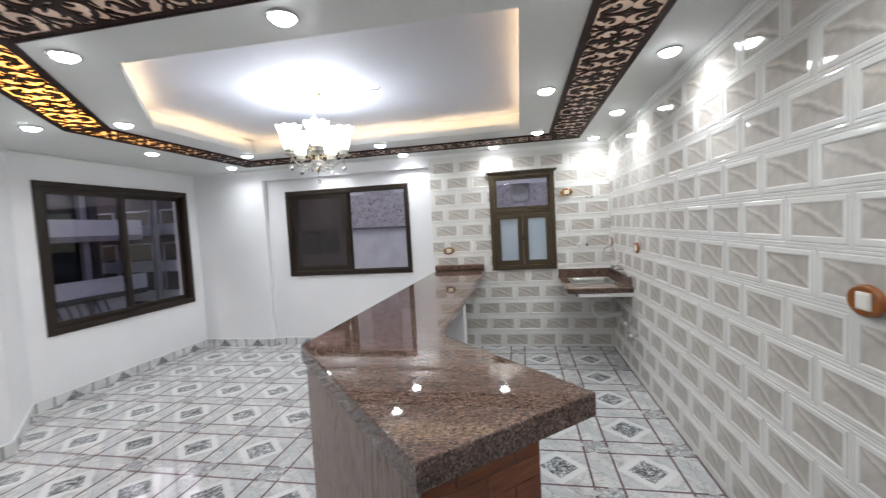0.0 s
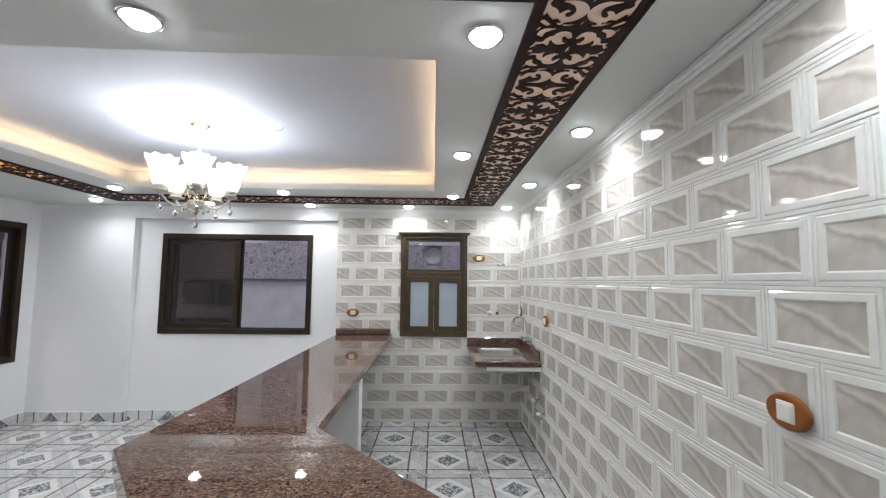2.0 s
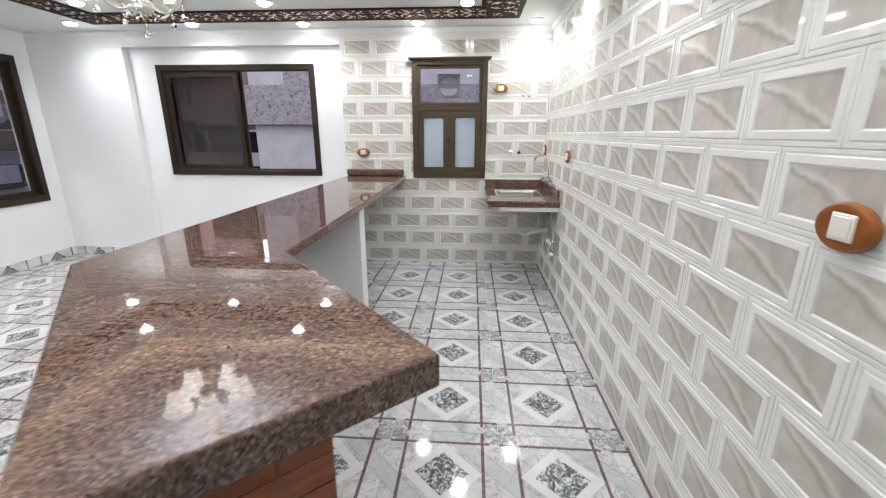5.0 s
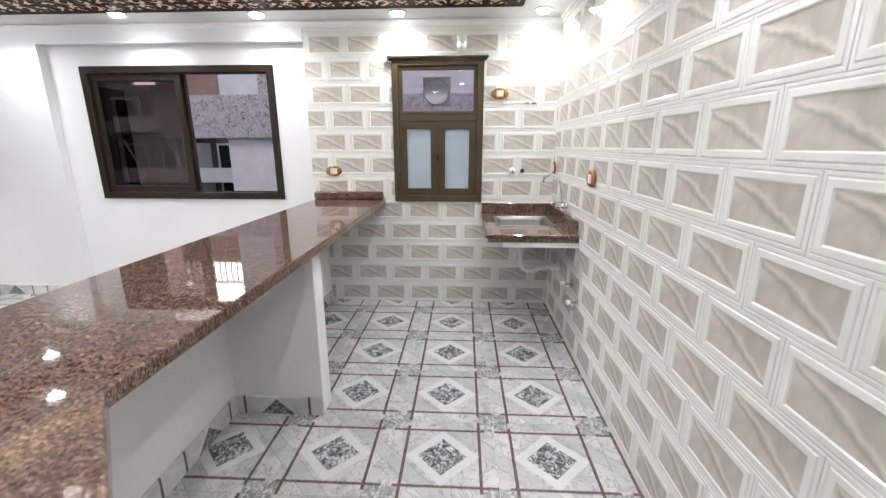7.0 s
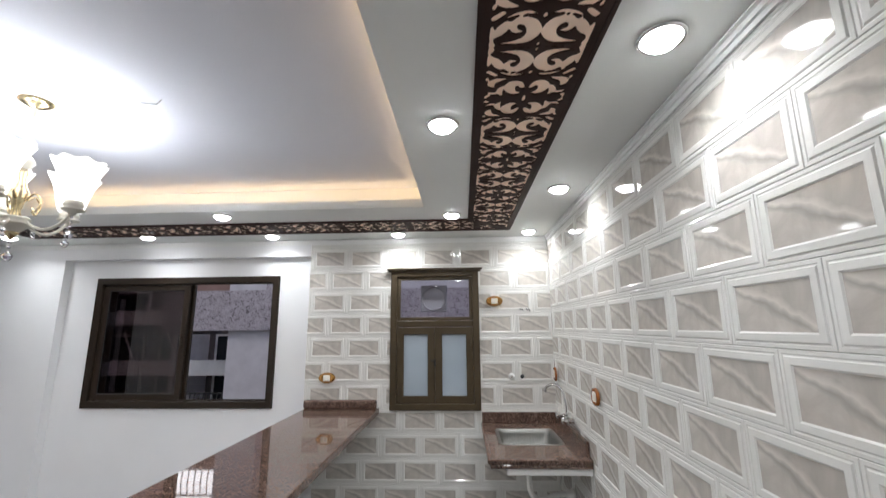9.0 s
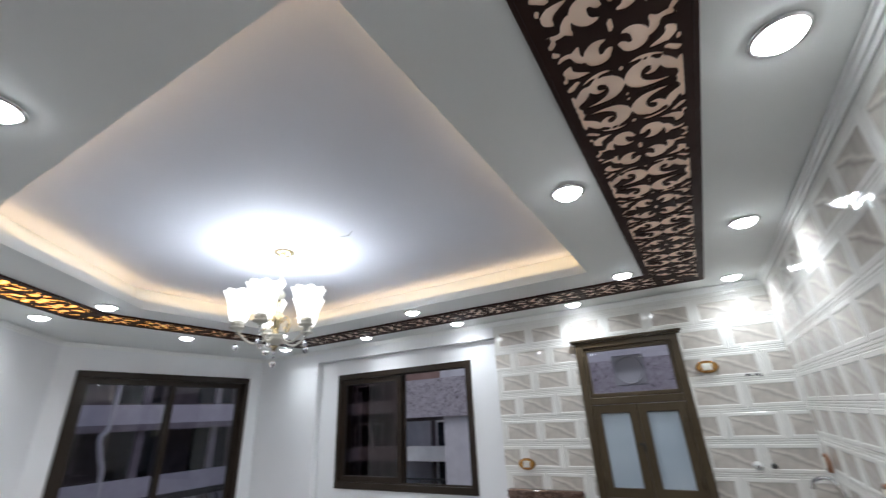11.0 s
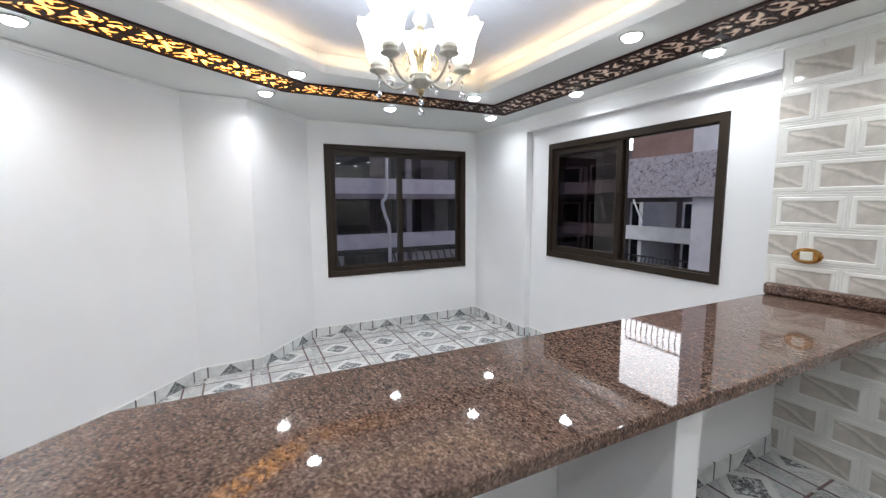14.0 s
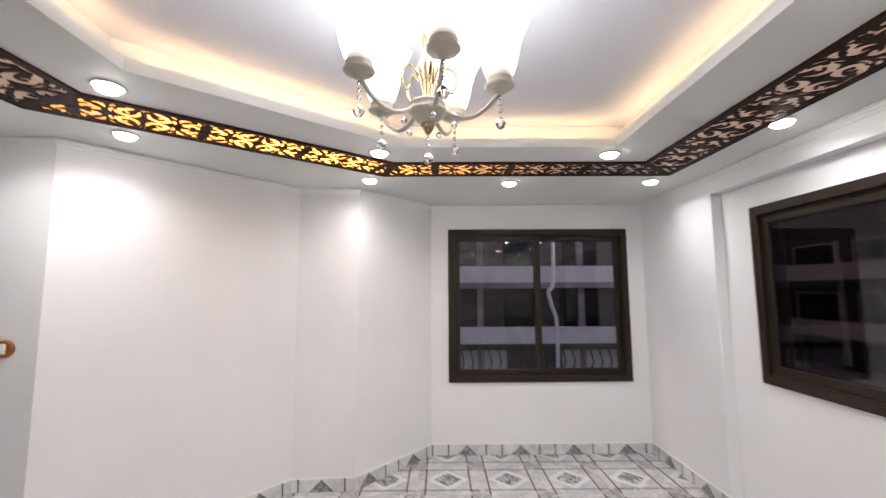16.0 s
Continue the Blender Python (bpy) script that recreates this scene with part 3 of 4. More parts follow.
# ---- cut lattice round the ceiling ----
IN_RING = [(1.225, 2.01), (1.225, 5.0), (-2.25, 5.0), (-2.25, 3.27), (-1.26, 2.0)]
OUT_RING = [(1.565, 1.63), (1.565, 5.33), (-2.55, 5.33), (-2.55, 3.16), (-1.385, 1.62)]


REACH = 2.0                                     # half a repeat along, in half widths of the cut field
# cuts of a quarter repeat: (across, from the scroll junction, half width) along each stroke
CUTS = [
    [(0.80, 0.13, 0.015), (0.52, 0.15, 0.045), (0.26, 0.24, 0.085), (0.14, 0.46, 0.105), (0.24, 0.70, 0.10), (0.46, 0.76, 0.075), (0.57, 0.62, 0.055), (0.50, 0.48, 0.05), (0.40, 0.47, 0.035)],
    [(0.84, 0.36, 0.04), (0.79, 0.50, 0.085), (0.70, 0.66, 0.075), (0.66, 0.74, 0.03)],
    [(0.12, 0.93, 0.016), (0.32, 0.98, 0.040), (0.55, 0.93, 0.034), (0.74, 0.82, 0.012)],
    [(0.0, 0.86, 0.035), (0.0, 0.95, 0.020)],
    [(0.10, 1.50, 0.045), (0.22, 1.32, 0.075), (0.37, 1.36, 0.095), (0.40, 1.56, 0.095), (0.30, 1.72, 0.07), (0.16, 1.74, 0.035)],
    [(0.50, 1.12, 0.02), (0.66, 1.16, 0.055), (0.80, 1.22, 0.075), (0.86, 1.36, 0.06), (0.80, 1.46, 0.03)],
    [(0.56, 1.86, 0.02), (0.64, 1.70, 0.055), (0.62, 1.54, 0.05), (0.56, 1.42, 0.02)],
    [(0.64, 1.70, 0.045), (0.80, 1.74, 0.05), (0.95, 1.66, 0.02)],
    [(0.78, 0.98, 0.045), (0.94, 0.84, 0.055)],
    [(0.92, 1.86, 0.05), (0.99, 1.92, 0.05)],
    [(0.97, 1.10, 0.045), (0.99, 1.24, 0.02)],
    [(0.96, 0.34, 0.075), (0.98, 0.50, 0.04), (0.97, 0.64, 0.02)],
    [(0.93, 0.06, 0.05), (0.99, 0.16, 0.06), (0.99, 0.22, 0.02)],
    [(0.14, 0.0, 0.012), (0.40, 0.0, 0.020), (0.66, 0.0, 0.008)],
    [(0.0, 0.06, 0.03), (0.0, 0.14, 0.018)],
    [(0.0, 1.88, 0.03), (0.0, 2.0, 0.03)],
]


def scroll_table(rows, cols):
    """A quarter repeat of the cut pattern: positive on the wood, negative in a cut."""
    a, b = np.meshgrid(np.linspace(0, 1, cols), np.linspace(0, REACH, rows))
    best = np.full(a.shape, 9.0)
    for cut in CUTS:
        flat = [Vector(p) for p in curve_points(cut, 6)]
        for p, q in zip(flat, flat[1:]):
            dx, dy = q.x - p.x, q.y - p.y
            t = np.clip(((a - p.x) * dx + (b - p.y) * dy) / (dx * dx + dy * dy + 1e-9), 0, 1)
            best = np.minimum(best, np.hypot(a - p.x - t * dx, b - p.y - t * dy) - 1.4 * (p.z + (q.z - p.z) * t))
    return best


TAB_ROWS, TAB_COLS = 121, 61
TABLE = scroll_table(TAB_ROWS, TAB_COLS)


def scroll_field(a, b):
    """The pattern at a, -1 to 1 across, and b along, mirrored at each junction."""
    b = b % (2 * REACH)
    b = min(b, 2 * REACH - b)
    p, q = min(abs(a), 1.0) * (TAB_COLS - 1), b / REACH * (TAB_ROWS - 1)
    c, r = min(int(p), TAB_COLS - 2), min(int(q), TAB_ROWS - 2)
    u, v = p - c, q - r
    return float((1 - v) * ((1 - u) * TABLE[r, c] + u * TABLE[r, c + 1]) + v * ((1 - u) * TABLE[r + 1, c] + u * TABLE[r + 1, c + 1]))


BORDER, FIELD = 0.030, 0.135                    # dark margin and half width of the cut field
PHASE = [0.525, 0.20, 0.10, 0.30, 1.277]        # first scroll junction along each run


def lattice_run(i, parent):
    j = (i + 1) % 5
    i0, i1, o0, o1 = (Vector(p) for p in (IN_RING[i], IN_RING[j], OUT_RING[i], OUT_RING[j]))
    way = (i1 - i0).normalized()
    length = ((i1 - i0).length + (o1 - o0).length) / 2
    n, m = int(length / 0.0075), 46
    half = abs((o0.x - i0.x) * way.y - (o0.y - i0.y) * way.x) / 2
    val, pos = {}, {}
    for s in range(n + 1):
        for t in range(m + 1):
            u, v = t / m, s / n
            p = i0.lerp(i1, v).lerp(o0.lerp(o1, v), u)
            pos[s, t] = p
            a = (2 * u - 1) * half / (half - BORDER)
            f = scroll_field(a, ((p - i0).dot(way) - PHASE[i]) / FIELD)
            edge = min(half - abs(2 * u - 1) * half, v * length, (1 - v) * length)
            val[s, t] = max(f * FIELD, BORDER - edge)
    verts, faces, index = [], [], {}

    def at(key, p):
        if key not in index:
            index[key] = len(verts)
            verts.append((p.x, p.y, 0.0))
        return index[key]

    for s in range(n):
        for t in range(m):
            ring = [(s, t), (s + 1, t), (s + 1, t + 1), (s, t + 1)]
            poly = []
            for k in range(4):
                c, d = ring[k], ring[(k + 1) % 4]
                fc, fd = val[c], val[d]
                if fc > 0:
                    poly.append(at(c, pos[c]))
                if (fc > 0) != (fd > 0):
                    w = fc / (fc - fd)
                    poly.append(at((min(c, d), max(c, d)), pos[c].lerp(pos[d], w)))
            if len(poly) > 2:
                faces.append(poly)
    me = bpy.data.meshes.new("lattice_panel")
    me.from_pydata(verts, [], faces)
    me.materials.append(WALNUT)
    ob = new("lattice_panel", me)
    ob.parent = parent
    ob.location.z = CEIL - 0.0085
    sol = ob.modifiers.new("thickness", "SOLIDIFY")
    sol.thickness, sol.offset = 0.005, 0
    bm = prism([i0.to_tuple(), i1.to_tuple(), o1.to_tuple(), o0.to_tuple()], CEIL - 0.004, CEIL - 0.0005)
    back = part("backing", bm, LED_BACKING if i in (2, 3) else BACKING, parent, "amber backlit diffuser" if i in (2, 3) else "beige backing board with a faint added glow")
    for line in ((i0, i1), (o0, o1)):
        d = (line[1] - line[0]).normalized()
        nrm = Vector((-d.y, d.x)) * 0.006
        part("border", prism([(line[0] - nrm).to_tuple(), (line[1] - nrm).to_tuple(), (line[1] + nrm).to_tuple(), (line[0] + nrm).to_tuple()], CEIL - 0.014, CEIL - 0.0002), WALNUT, parent)
    return back


lattice = thing("lattice_frieze", "dark walnut scroll-cut lattice frieze, partly backlit in amber, round the ceiling", "ceiling frieze")
for i in range(5):
    lattice_run(i, lattice)

# ---- windows ----
def bars(w, h, t, d0, d1, bevel=0.004):
    """A mitred rectangular frame w by h, bar width t, from depth d0 to d1."""
    bm = bmesh.new()
    loops = [[bm.verts.new((x, d, z)) for x, z in ((k, k), (w - k, k), (w - k, h - k), (k, h - k))] for k in (0, t) for d in (d0, d1)]
    a, b, c, d = loops
    for i in range(4):
        j = (i + 1) % 4
        for q in ((a[i], a[j], b[j], b[i]), (c[j], c[i], d[i], d[j]), (a[j], a[i], c[i], c[j]), (b[i], b[j], d[j], d[i])):
            bm.faces.new(q)
    bmesh.ops.recalc_face_normals(bm, faces=bm.faces[:])
    if bevel:
        rims = [e for e in bm.edges if sum(x in line for line in loops for x in [e.verts[0]] if e.verts[1] in line)]
        bmesh.ops.bevel(bm, geom=rims, offset=bevel, segments=2, profile=0.5, affect="EDGES")
    return bm


def moved(bm, x, z):
    bmesh.ops.translate(bm, vec=(x, 0, z), verts=bm.verts[:])
    return bm


def sliding_window(name, m, w, h, left, right, label):
    """left, right: (from, to, depth) of the two sashes, with their glass."""
    win = tagged(new(name), label, "window", "", "structure")
    win.matrix_basis = m
    part("window_frame", bars(w, h, 0.062, -0.022, 0.09, 0.006), ALU, win)
    part("track", boxes((0.062, w - 0.062, 0.0, 0.008, 0.062, 0.072), (0.062, w - 0.062, 0.035, 0.043, 0.062, 0.072), (0.062, w - 0.062, 0.0, 0.008, h - 0.072, h - 0.062)), ALU, win)
    for x0, x1, d, glass in (left, right):
        sash = part("sash", moved(bars(x1 - x0, h - 0.13, 0.054, d, d + 0.03, 0.004), x0, 0.065), ALU, win)
        part("seal", moved(bars(x1 - x0 - 0.10, h - 0.23, 0.008, d + 0.006, d + 0.022, 0), x0 + 0.05, 0.115), RUBBER, sash, "black rubber seal")
        pn = part("pane", sheet(x0 + 0.052, x1 - 0.052, d + 0.013, 0.117, h - 0.117), glass, sash)
        pn.visible_shadow = False
        part("latch", boxes((x1 - 0.04, x1 - 0.022, d - 0.012, d, h * 0.44, h * 0.56), bevel=0.003), ALU, sash, "dark pull latch")
    return win


w, h = W2[1] - W2[0], W2[3] - W2[2]
sliding_window("window_1", pose(W2[0], RECESS, W2[2]), w, h, (0.06, 0.90, 0.006, DARKER), (0.10, 0.925, 0.042, DARKER), "dark brown aluminium sliding window, one half slid open")
w, h = W1[1] - W1[0], W1[3] - W1[2]
sliding_window("window_2", pose(WEST, W1[0], W1[2], 0, 0, 90), w, h, (0.06, 0.94, 0.006, SMOKED), (0.88, w - 0.06, 0.042, SMOKED), "dark brown aluminium sliding window, closed")


def kitchen_window():
    w, h = KW[1] - KW[0], KW[3] - KW[2]
    win = tagged(new("window_3"), "olive brown aluminium kitchen window with frosted casements under a clear transom", "window", "", "structure")
    win.matrix_basis = pose(KW[0], NORTH, KW[2])
    mid = 0.715
    part("window_frame", bars(w, h, 0.055, -0.02, 0.10, 0.005), OLIVE, win)
    part("rail", boxes((0.056, w - 0.056, -0.016, 0.09, mid - 0.02, mid + 0.034), bevel=0.005), OLIVE, win)
    part("cornice", boxes((-0.035, w + 0.035, -0.045, 0.02, h + 0.002, h + 0.018), (-0.022, w + 0.022, -0.034, 0.02, h - 0.014, h + 0.0015), bevel=0.003), OLIVE, win, "moulded olive brown head")
    tr = part("transom", moved(bars(w - 0.112, h - 0.057 - mid - 0.035, 0.03, -0.006, 0.03, 0.004), 0.056, mid + 0.0355), OLIVE, win)
    part("pane", sheet(0.084, w - 0.084, 0.012, mid + 0.064, h - 0.079), CLEAR, tr).visible_shadow = False
    half = w / 2
    for x0, x1, side in ((0.056, half - 0.001, 0), (half + 0.001, w - 0.056, 1)):
        leaf = part("casement", moved(bars(x1 - x0, mid - 0.078, 0.062, -0.014, 0.03, 0.005), x0, 0.056), OLIVE, win)
        part("pane", boxes((x0 + 0.058, x1 - 0.058, 0.006, 0.012, 0.109, mid - 0.077)), FROSTED, leaf, "frosted bluish glass")
        hx = x0 + 0.016 if side == 0 else x1 - 0.016
        for z in (0.17, 0.56):
            part("hinge", lathe([(0.0, -0.035), (0.007, -0.035), (0.008, -0.03), (0.008, 0.03), (0.007, 0.035), (0.0, 0.035)], 10, at=(hx, -0.022, z)), OLIVE, leaf, "barrel hinge", True)
    part("handle", boxes((half - 0.008, half + 0.008, -0.026, -0.014, 0.36, 0.42), (half - 0.035, half + 0.006, -0.036, -0.026, 0.405, 0.418), bevel=0.003), BLACK, win, "small dark turn handle")


kitchen_window()
fan = thing("ventilation_fan", "round grey-white extractor fan on a square plate behind the transom", "extractor fan", pose(0.905, NORTH + 0.10, 1.92, 90))
part("plate", boxes((-0.12, 0.12, -0.12, 0.12, -0.012, 0.0), bevel=0.006), FAN_GREY, fan)
part("ring", lathe([(0.098, 0.0), (0.102, 0.012), (0.110, 0.014), (0.114, 0.0)], 36), FAN_GREY, fan, "", True)
part("grille", lathe([(0.0, 0.003), (0.05, 0.003), (0.094, 0.003)], 36), FAN_GREY, fan, "", True)
part("bracket", boxes((-0.09, 0.09, -0.03, 0.03, -0.16, -0.011)), FAN_GREY, fan)

# ---- breakfast bar ----
TOP = 0.988
N, T, INNERC = Vector((0.607, 1.477)), Vector((1.103, 1.93)), Vector((0.437, 2.66))
LEFT, FARL, FARR = Vector((-0.25, 2.433)), Vector((-0.20, NORTH + 0.004)), Vector((0.44, NORTH + 0.004))
bar = thing("breakfast_bar", "polished red-brown granite breakfast bar with an angled end on brick base", "counter")
slab_line = [p.to_tuple() for p in (N, T, INNERC, FARR, FARL, LEFT)]
part("worktop", prism(slab_line, TOP - 0.042, TOP, bevel=0.007, seg=3, top_only=True), GRANITE, bar, "polished red-brown granite slab")
e, f = (T - N).normalized(), (LEFT - N).normalized()
ap = [N, T, INNERC + (T - INNERC) * 0.55, INNERC + (T - INNERC) * 0.55 - e * 0.04, T - e * 0.04 + f * 0.04, N + e * 0.04 + f * 0.04, LEFT + e * 0.04 - f * 0.02, LEFT - f * 0.01]
part("edge_apron", prism([p.to_tuple() for p in ap[::-1]], -TOP + 0.0422, -TOP + 0.083, bevel=0.005, seg=2, top_only=True), GRANITE, bar, "doubled granite edge", at=Matrix.Diagonal((1, 1, -1, 1)))
part("upstand", boxes((-0.205, 0.425, 5.605, NORTH + 0.002, TOP + 0.0005, TOP + 0.072), bevel=0.018, seg=4), GRANITE, bar, "rounded granite upstand")
part("bar_wall", boxes((-0.215, -0.118, 2.52, NORTH + 0.004, 0.0, TOP - 0.0425)), WHITE_WALL, bar, "white painted supporting wall")
part("partition", boxes((-0.1175, 0.385, 3.925, 4.05, 0.0, TOP - 0.0425), bevel=0.003), WHITE_WALL, bar, "white painted pier under the worktop")
A, B = N + e * 0.022 + f * 0.022, N + e * 0.432 + f * 0.022
C, D = B + f * 0.86, A + f * 1.22
core = [p.to_tuple() for p in (A, B, C, Vector((-0.11, 2.62)), D)]
part("brick_core", prism(core, 0.0, TOP - 0.0425), BRICK_JOINT, bar, "dark brick joints")
turn_side = math.degrees(math.atan2(A.y - D.y, A.x - D.x))
tagged(part("side_panel", boxes((0.0, (A - D).length, -0.008, -0.0005, 0.0, TOP - 0.084), bevel=0.002), SIDE_STONE, bar, "polished brown stone side panel", False, pose(D.x, D.y, 0, 0, 0, turn_side)))
for p, q in (((-0.118, 3.925), (-0.118, 2.62)), ((0.385, 3.925), (-0.107, 3.925)), ((-0.118, NORTH), (-0.118, 4.05))):
    p, q = Vector(p), Vector(q)
    d = q - p
    tagged(part("skirting", boxes((0, d.length, 0.0005, 0.011, 0.0, 0.108), bevel=0.002), SKIRTING, bar, "marbled tile skirting", False, pose(p.x, p.y, 0, 0, 0, math.degrees(math.atan2(d.y, d.x)))))

# ---- sink ----
SX0, SY0, SZ = 1.315, 4.70, 0.872
sink = thing("sink_unit", "brown granite sink slab with steel basin on the tiled walls", "sink")
bx0, bx1, by0, by1 = 1.42, 1.83, 5.02, 5.44
part("slab", boxes((SX0, bx0, SY0, NORTH - 0.001, SZ - 0.03, SZ), (bx1, EAST - 0.001, SY0, NORTH - 0.001, SZ - 0.03, SZ), (bx0, bx1, SY0, by0, SZ - 0.03, SZ), (bx0, bx1, by1, NORTH - 0.001, SZ - 0.03, SZ)), GRANITE, sink)
part("edge", boxes((SX0 - 0.004, EAST - 0.001, SY0 - 0.012, SY0 + 0.02, SZ - 0.026, SZ + 0.003), (SX0 - 0.012, SX0 + 0.02, SY0 - 0.012, NORTH - 0.001, SZ - 0.026, SZ + 0.003), bevel=0.010, seg=3), GRANITE, sink, "rounded granite edge")
part("under_edge", boxes((SX0 + 0.004, EAST - 0.001, SY0 - 0.004, SY0 + 0.022, SZ - 0.052, SZ - 0.0265), bevel=0.006, seg=2), GRANITE, sink)
part("upstand", boxes((SX0, EAST - 0.02, NORTH - 0.02, NORTH - 0.001, SZ + 0.0005, SZ + 0.088), bevel=0.003), GRANITE, sink)
part("side_upstand", boxes((EAST - 0.02, EAST - 0.001, SY0 + 0.06, NORTH - 0.001, SZ + 0.0005, SZ + 0.088), bevel=0.003), GRANITE, sink)


def basin():
    bm = bmesh.new()
    def loop(x0, x1, y0, y1, r, z, n=6):
        pts = []
        for cx, cy, a in ((x1 - r, y1 - r, 0), (x0 + r, y1 - r, 90), (x0 + r, y0 + r, 180), (x1 - r, y0 + r, 270)):
            pts += [bm.verts.new((cx + r * math.cos(radians(a + 90 * k / n)), cy + r * math.sin(radians(a + 90 * k / n)), z)) for k in range(n + 1)]
        return pts
    ls = [loop(bx0 - 0.02, bx1 + 0.02, by0 - 0.02, by1 + 0.02, 0.05, SZ + 0.0015), loop(bx0 - 0.016, bx1 + 0.016, by0 - 0.016, by1 + 0.016, 0.05, SZ + 0.005),
          loop(bx0 + 0.004, bx1 - 0.004, by0 + 0.004, by1 - 0.004, 0.045, SZ + 0.003), loop(bx0 + 0.012, bx1 - 0.012, by0 + 0.012, by1 - 0.012, 0.045, SZ - 0.03),
          loop(bx0 + 0.03, bx1 - 0.03, by0 + 0.03, by1 - 0.03, 0.05, SZ - 0.145), loop(bx0 + 0.06, bx1 - 0.06, by0 + 0.06, by1 - 0.06, 0.05, SZ - 0.16)]
    for a, b in zip(ls, ls[1:]):
        for k in range(len(a)):
            bm.faces.new((a[k], a[(k + 1) % len(a)], b[(k + 1) % len(a)], b[k]))
    bm.faces.new(ls[-1])
    return bm


part("basin", basin(), STEEL, sink, "brushed steel basin", True).modifiers.new("thickness", "SOLIDIFY").thickness = 0.002
part("support_bar", boxes((1.42, EAST - 0.002, SY0 + 0.012, SY0 + 0.04, SZ - 0.092, SZ - 0.053), bevel=0.003), CHALK, sink, "white steel support bar")
part("drain_pipe", tube(curve_points([(1.62, 5.2, SZ - 0.155), (1.62, 5.2, SZ - 0.30), (1.64, 5.2, SZ - 0.38), (1.71, 5.2, SZ - 0.41), (1.80, 5.2, SZ - 0.38), (EAST + 0.01, 5.2, SZ - 0.37)], 8), 0.019, 12), PVC, sink, "white plastic drain", True)
part("drain_nut", lathe([(0.03, -0.03), (0.032, 0.0), (0.028, 0.02), (0.02, 0.022)], 18, at=(1.62, 5.2, SZ - 0.215)), PVC, sink, "", True)
part("drain_collar", lathe([(0.019, 0.0), (0.036, 0.0), (0.034, 0.02), (0.028, 0.03), (0.028, 0.06), (0.019, 0.06)], 18), PVC, sink, "", True, pose(EAST - 0.001, 5.2, SZ - 0.37, 0, -90, 0))

tap = thing("wall_tap", "chrome wall-mounted kitchen mixer with a tall swan-neck spout", "tap", pose(EAST, 5.12, 1.02))
part("body", tube([(-0.04, -0.09, 0), (-0.04, 0.09, 0)], 0.017, 14), CHROME, tap, "", True)
for y in (-0.075, 0.075):
    part("inlet", tube([(0.0, y, 0), (-0.04, y, 0)], [0.024, 0.014], 14), CHROME, tap, "", True)
    part("knob", lathe([(0.0, 0.05), (0.016, 0.048), (0.024, 0.036), (0.024, 0.024), (0.014, 0.016), (0.010, 0.0)], 14), CHROME, tap, "", True, pose(-0.055, y * 1.15, 0.0, 0, -80, 0))
part("spout", tube(curve_points([(-0.04, 0, 0.01), (-0.045, 0.0, 0.12), (-0.06, 0.02, 0.19), (-0.10, 0.06, 0.225), (-0.15, 0.10, 0.205), (-0.165, 0.115, 0.165)], 8), 0.0095, 12), CHROME, tap, "", True)


def valve(x, y, z, turn, label):
    v = thing("angle_valve", label, "valve", pose(x, y, z, 0, 0, turn))
    part("flange", lathe([(0.0, 0.0), (0.026, 0.0), (0.022, 0.006), (0.010, 0.008)], 16), CHROME, v, "", True, pose(0, 0, 0, 90, 0, 0))
    part("body", tube([(0, 0, 0), (0, -0.05, 0)], 0.010, 12), CHROME, v, "", True)
    part("outlet", tube([(0, -0.035, 0), (0, -0.035, -0.05)], [0.010, 0.012], 12), CHROME, v, "", True)
    part("knob", lathe([(0.0, 0.03), (0.014, 0.028), (0.018, 0.015), (0.012, 0.0)], 12), CHALK, v, "", True, pose(0, -0.05, 0, 90, 0, 0))


valve(EAST - 0.004, 4.78, 0.50, -90, "chrome angle valve on the tiled wall below the sink")
valve(EAST - 0.004, 4.60, 0.43, -90, "chrome angle valve on the tiled wall below the sink")
for x, z in ((1.575, 1.245), (1.665, 1.245)):
    st = thing("pipe_stub", "capped water outlet in the tiled wall" if x < 1.6 else "dark capped pipe outlet in the tiled wall", "pipe outlet", pose(x, NORTH - 0.002, z, 90))
    part("collar", lathe([(0.0, 0.02), (0.012, 0.02), (0.014, 0.012), (0.026 if x < 1.6 else 0.017, 0.006), (0.028 if x < 1.6 else 0.018, 0.0)], 16), CHALK if x < 1.6 else BLACK, st, "", True)
    part("plug", lathe([(0.0, 0.03), (0.009, 0.03), (0.010, 0.02)], 12), CHROME if x < 1.6 else BLACK, st, "", True)
wires = thing("wire_ends", "loose dark wire ends poking out of the tiles", "wires", pose(1.70, NORTH - 0.002, 1.81))
for k, dx in enumerate((-0.035, -0.02, 0.02, 0.04)):
    part("wire", tube(curve_points([(dx, 0.006, 0), (dx + 0.004, -0.018, 0.004), (dx + 0.012, -0.03, -0.006 - 0.003 * k)], 5), 0.004, 6), BLACK, wires)


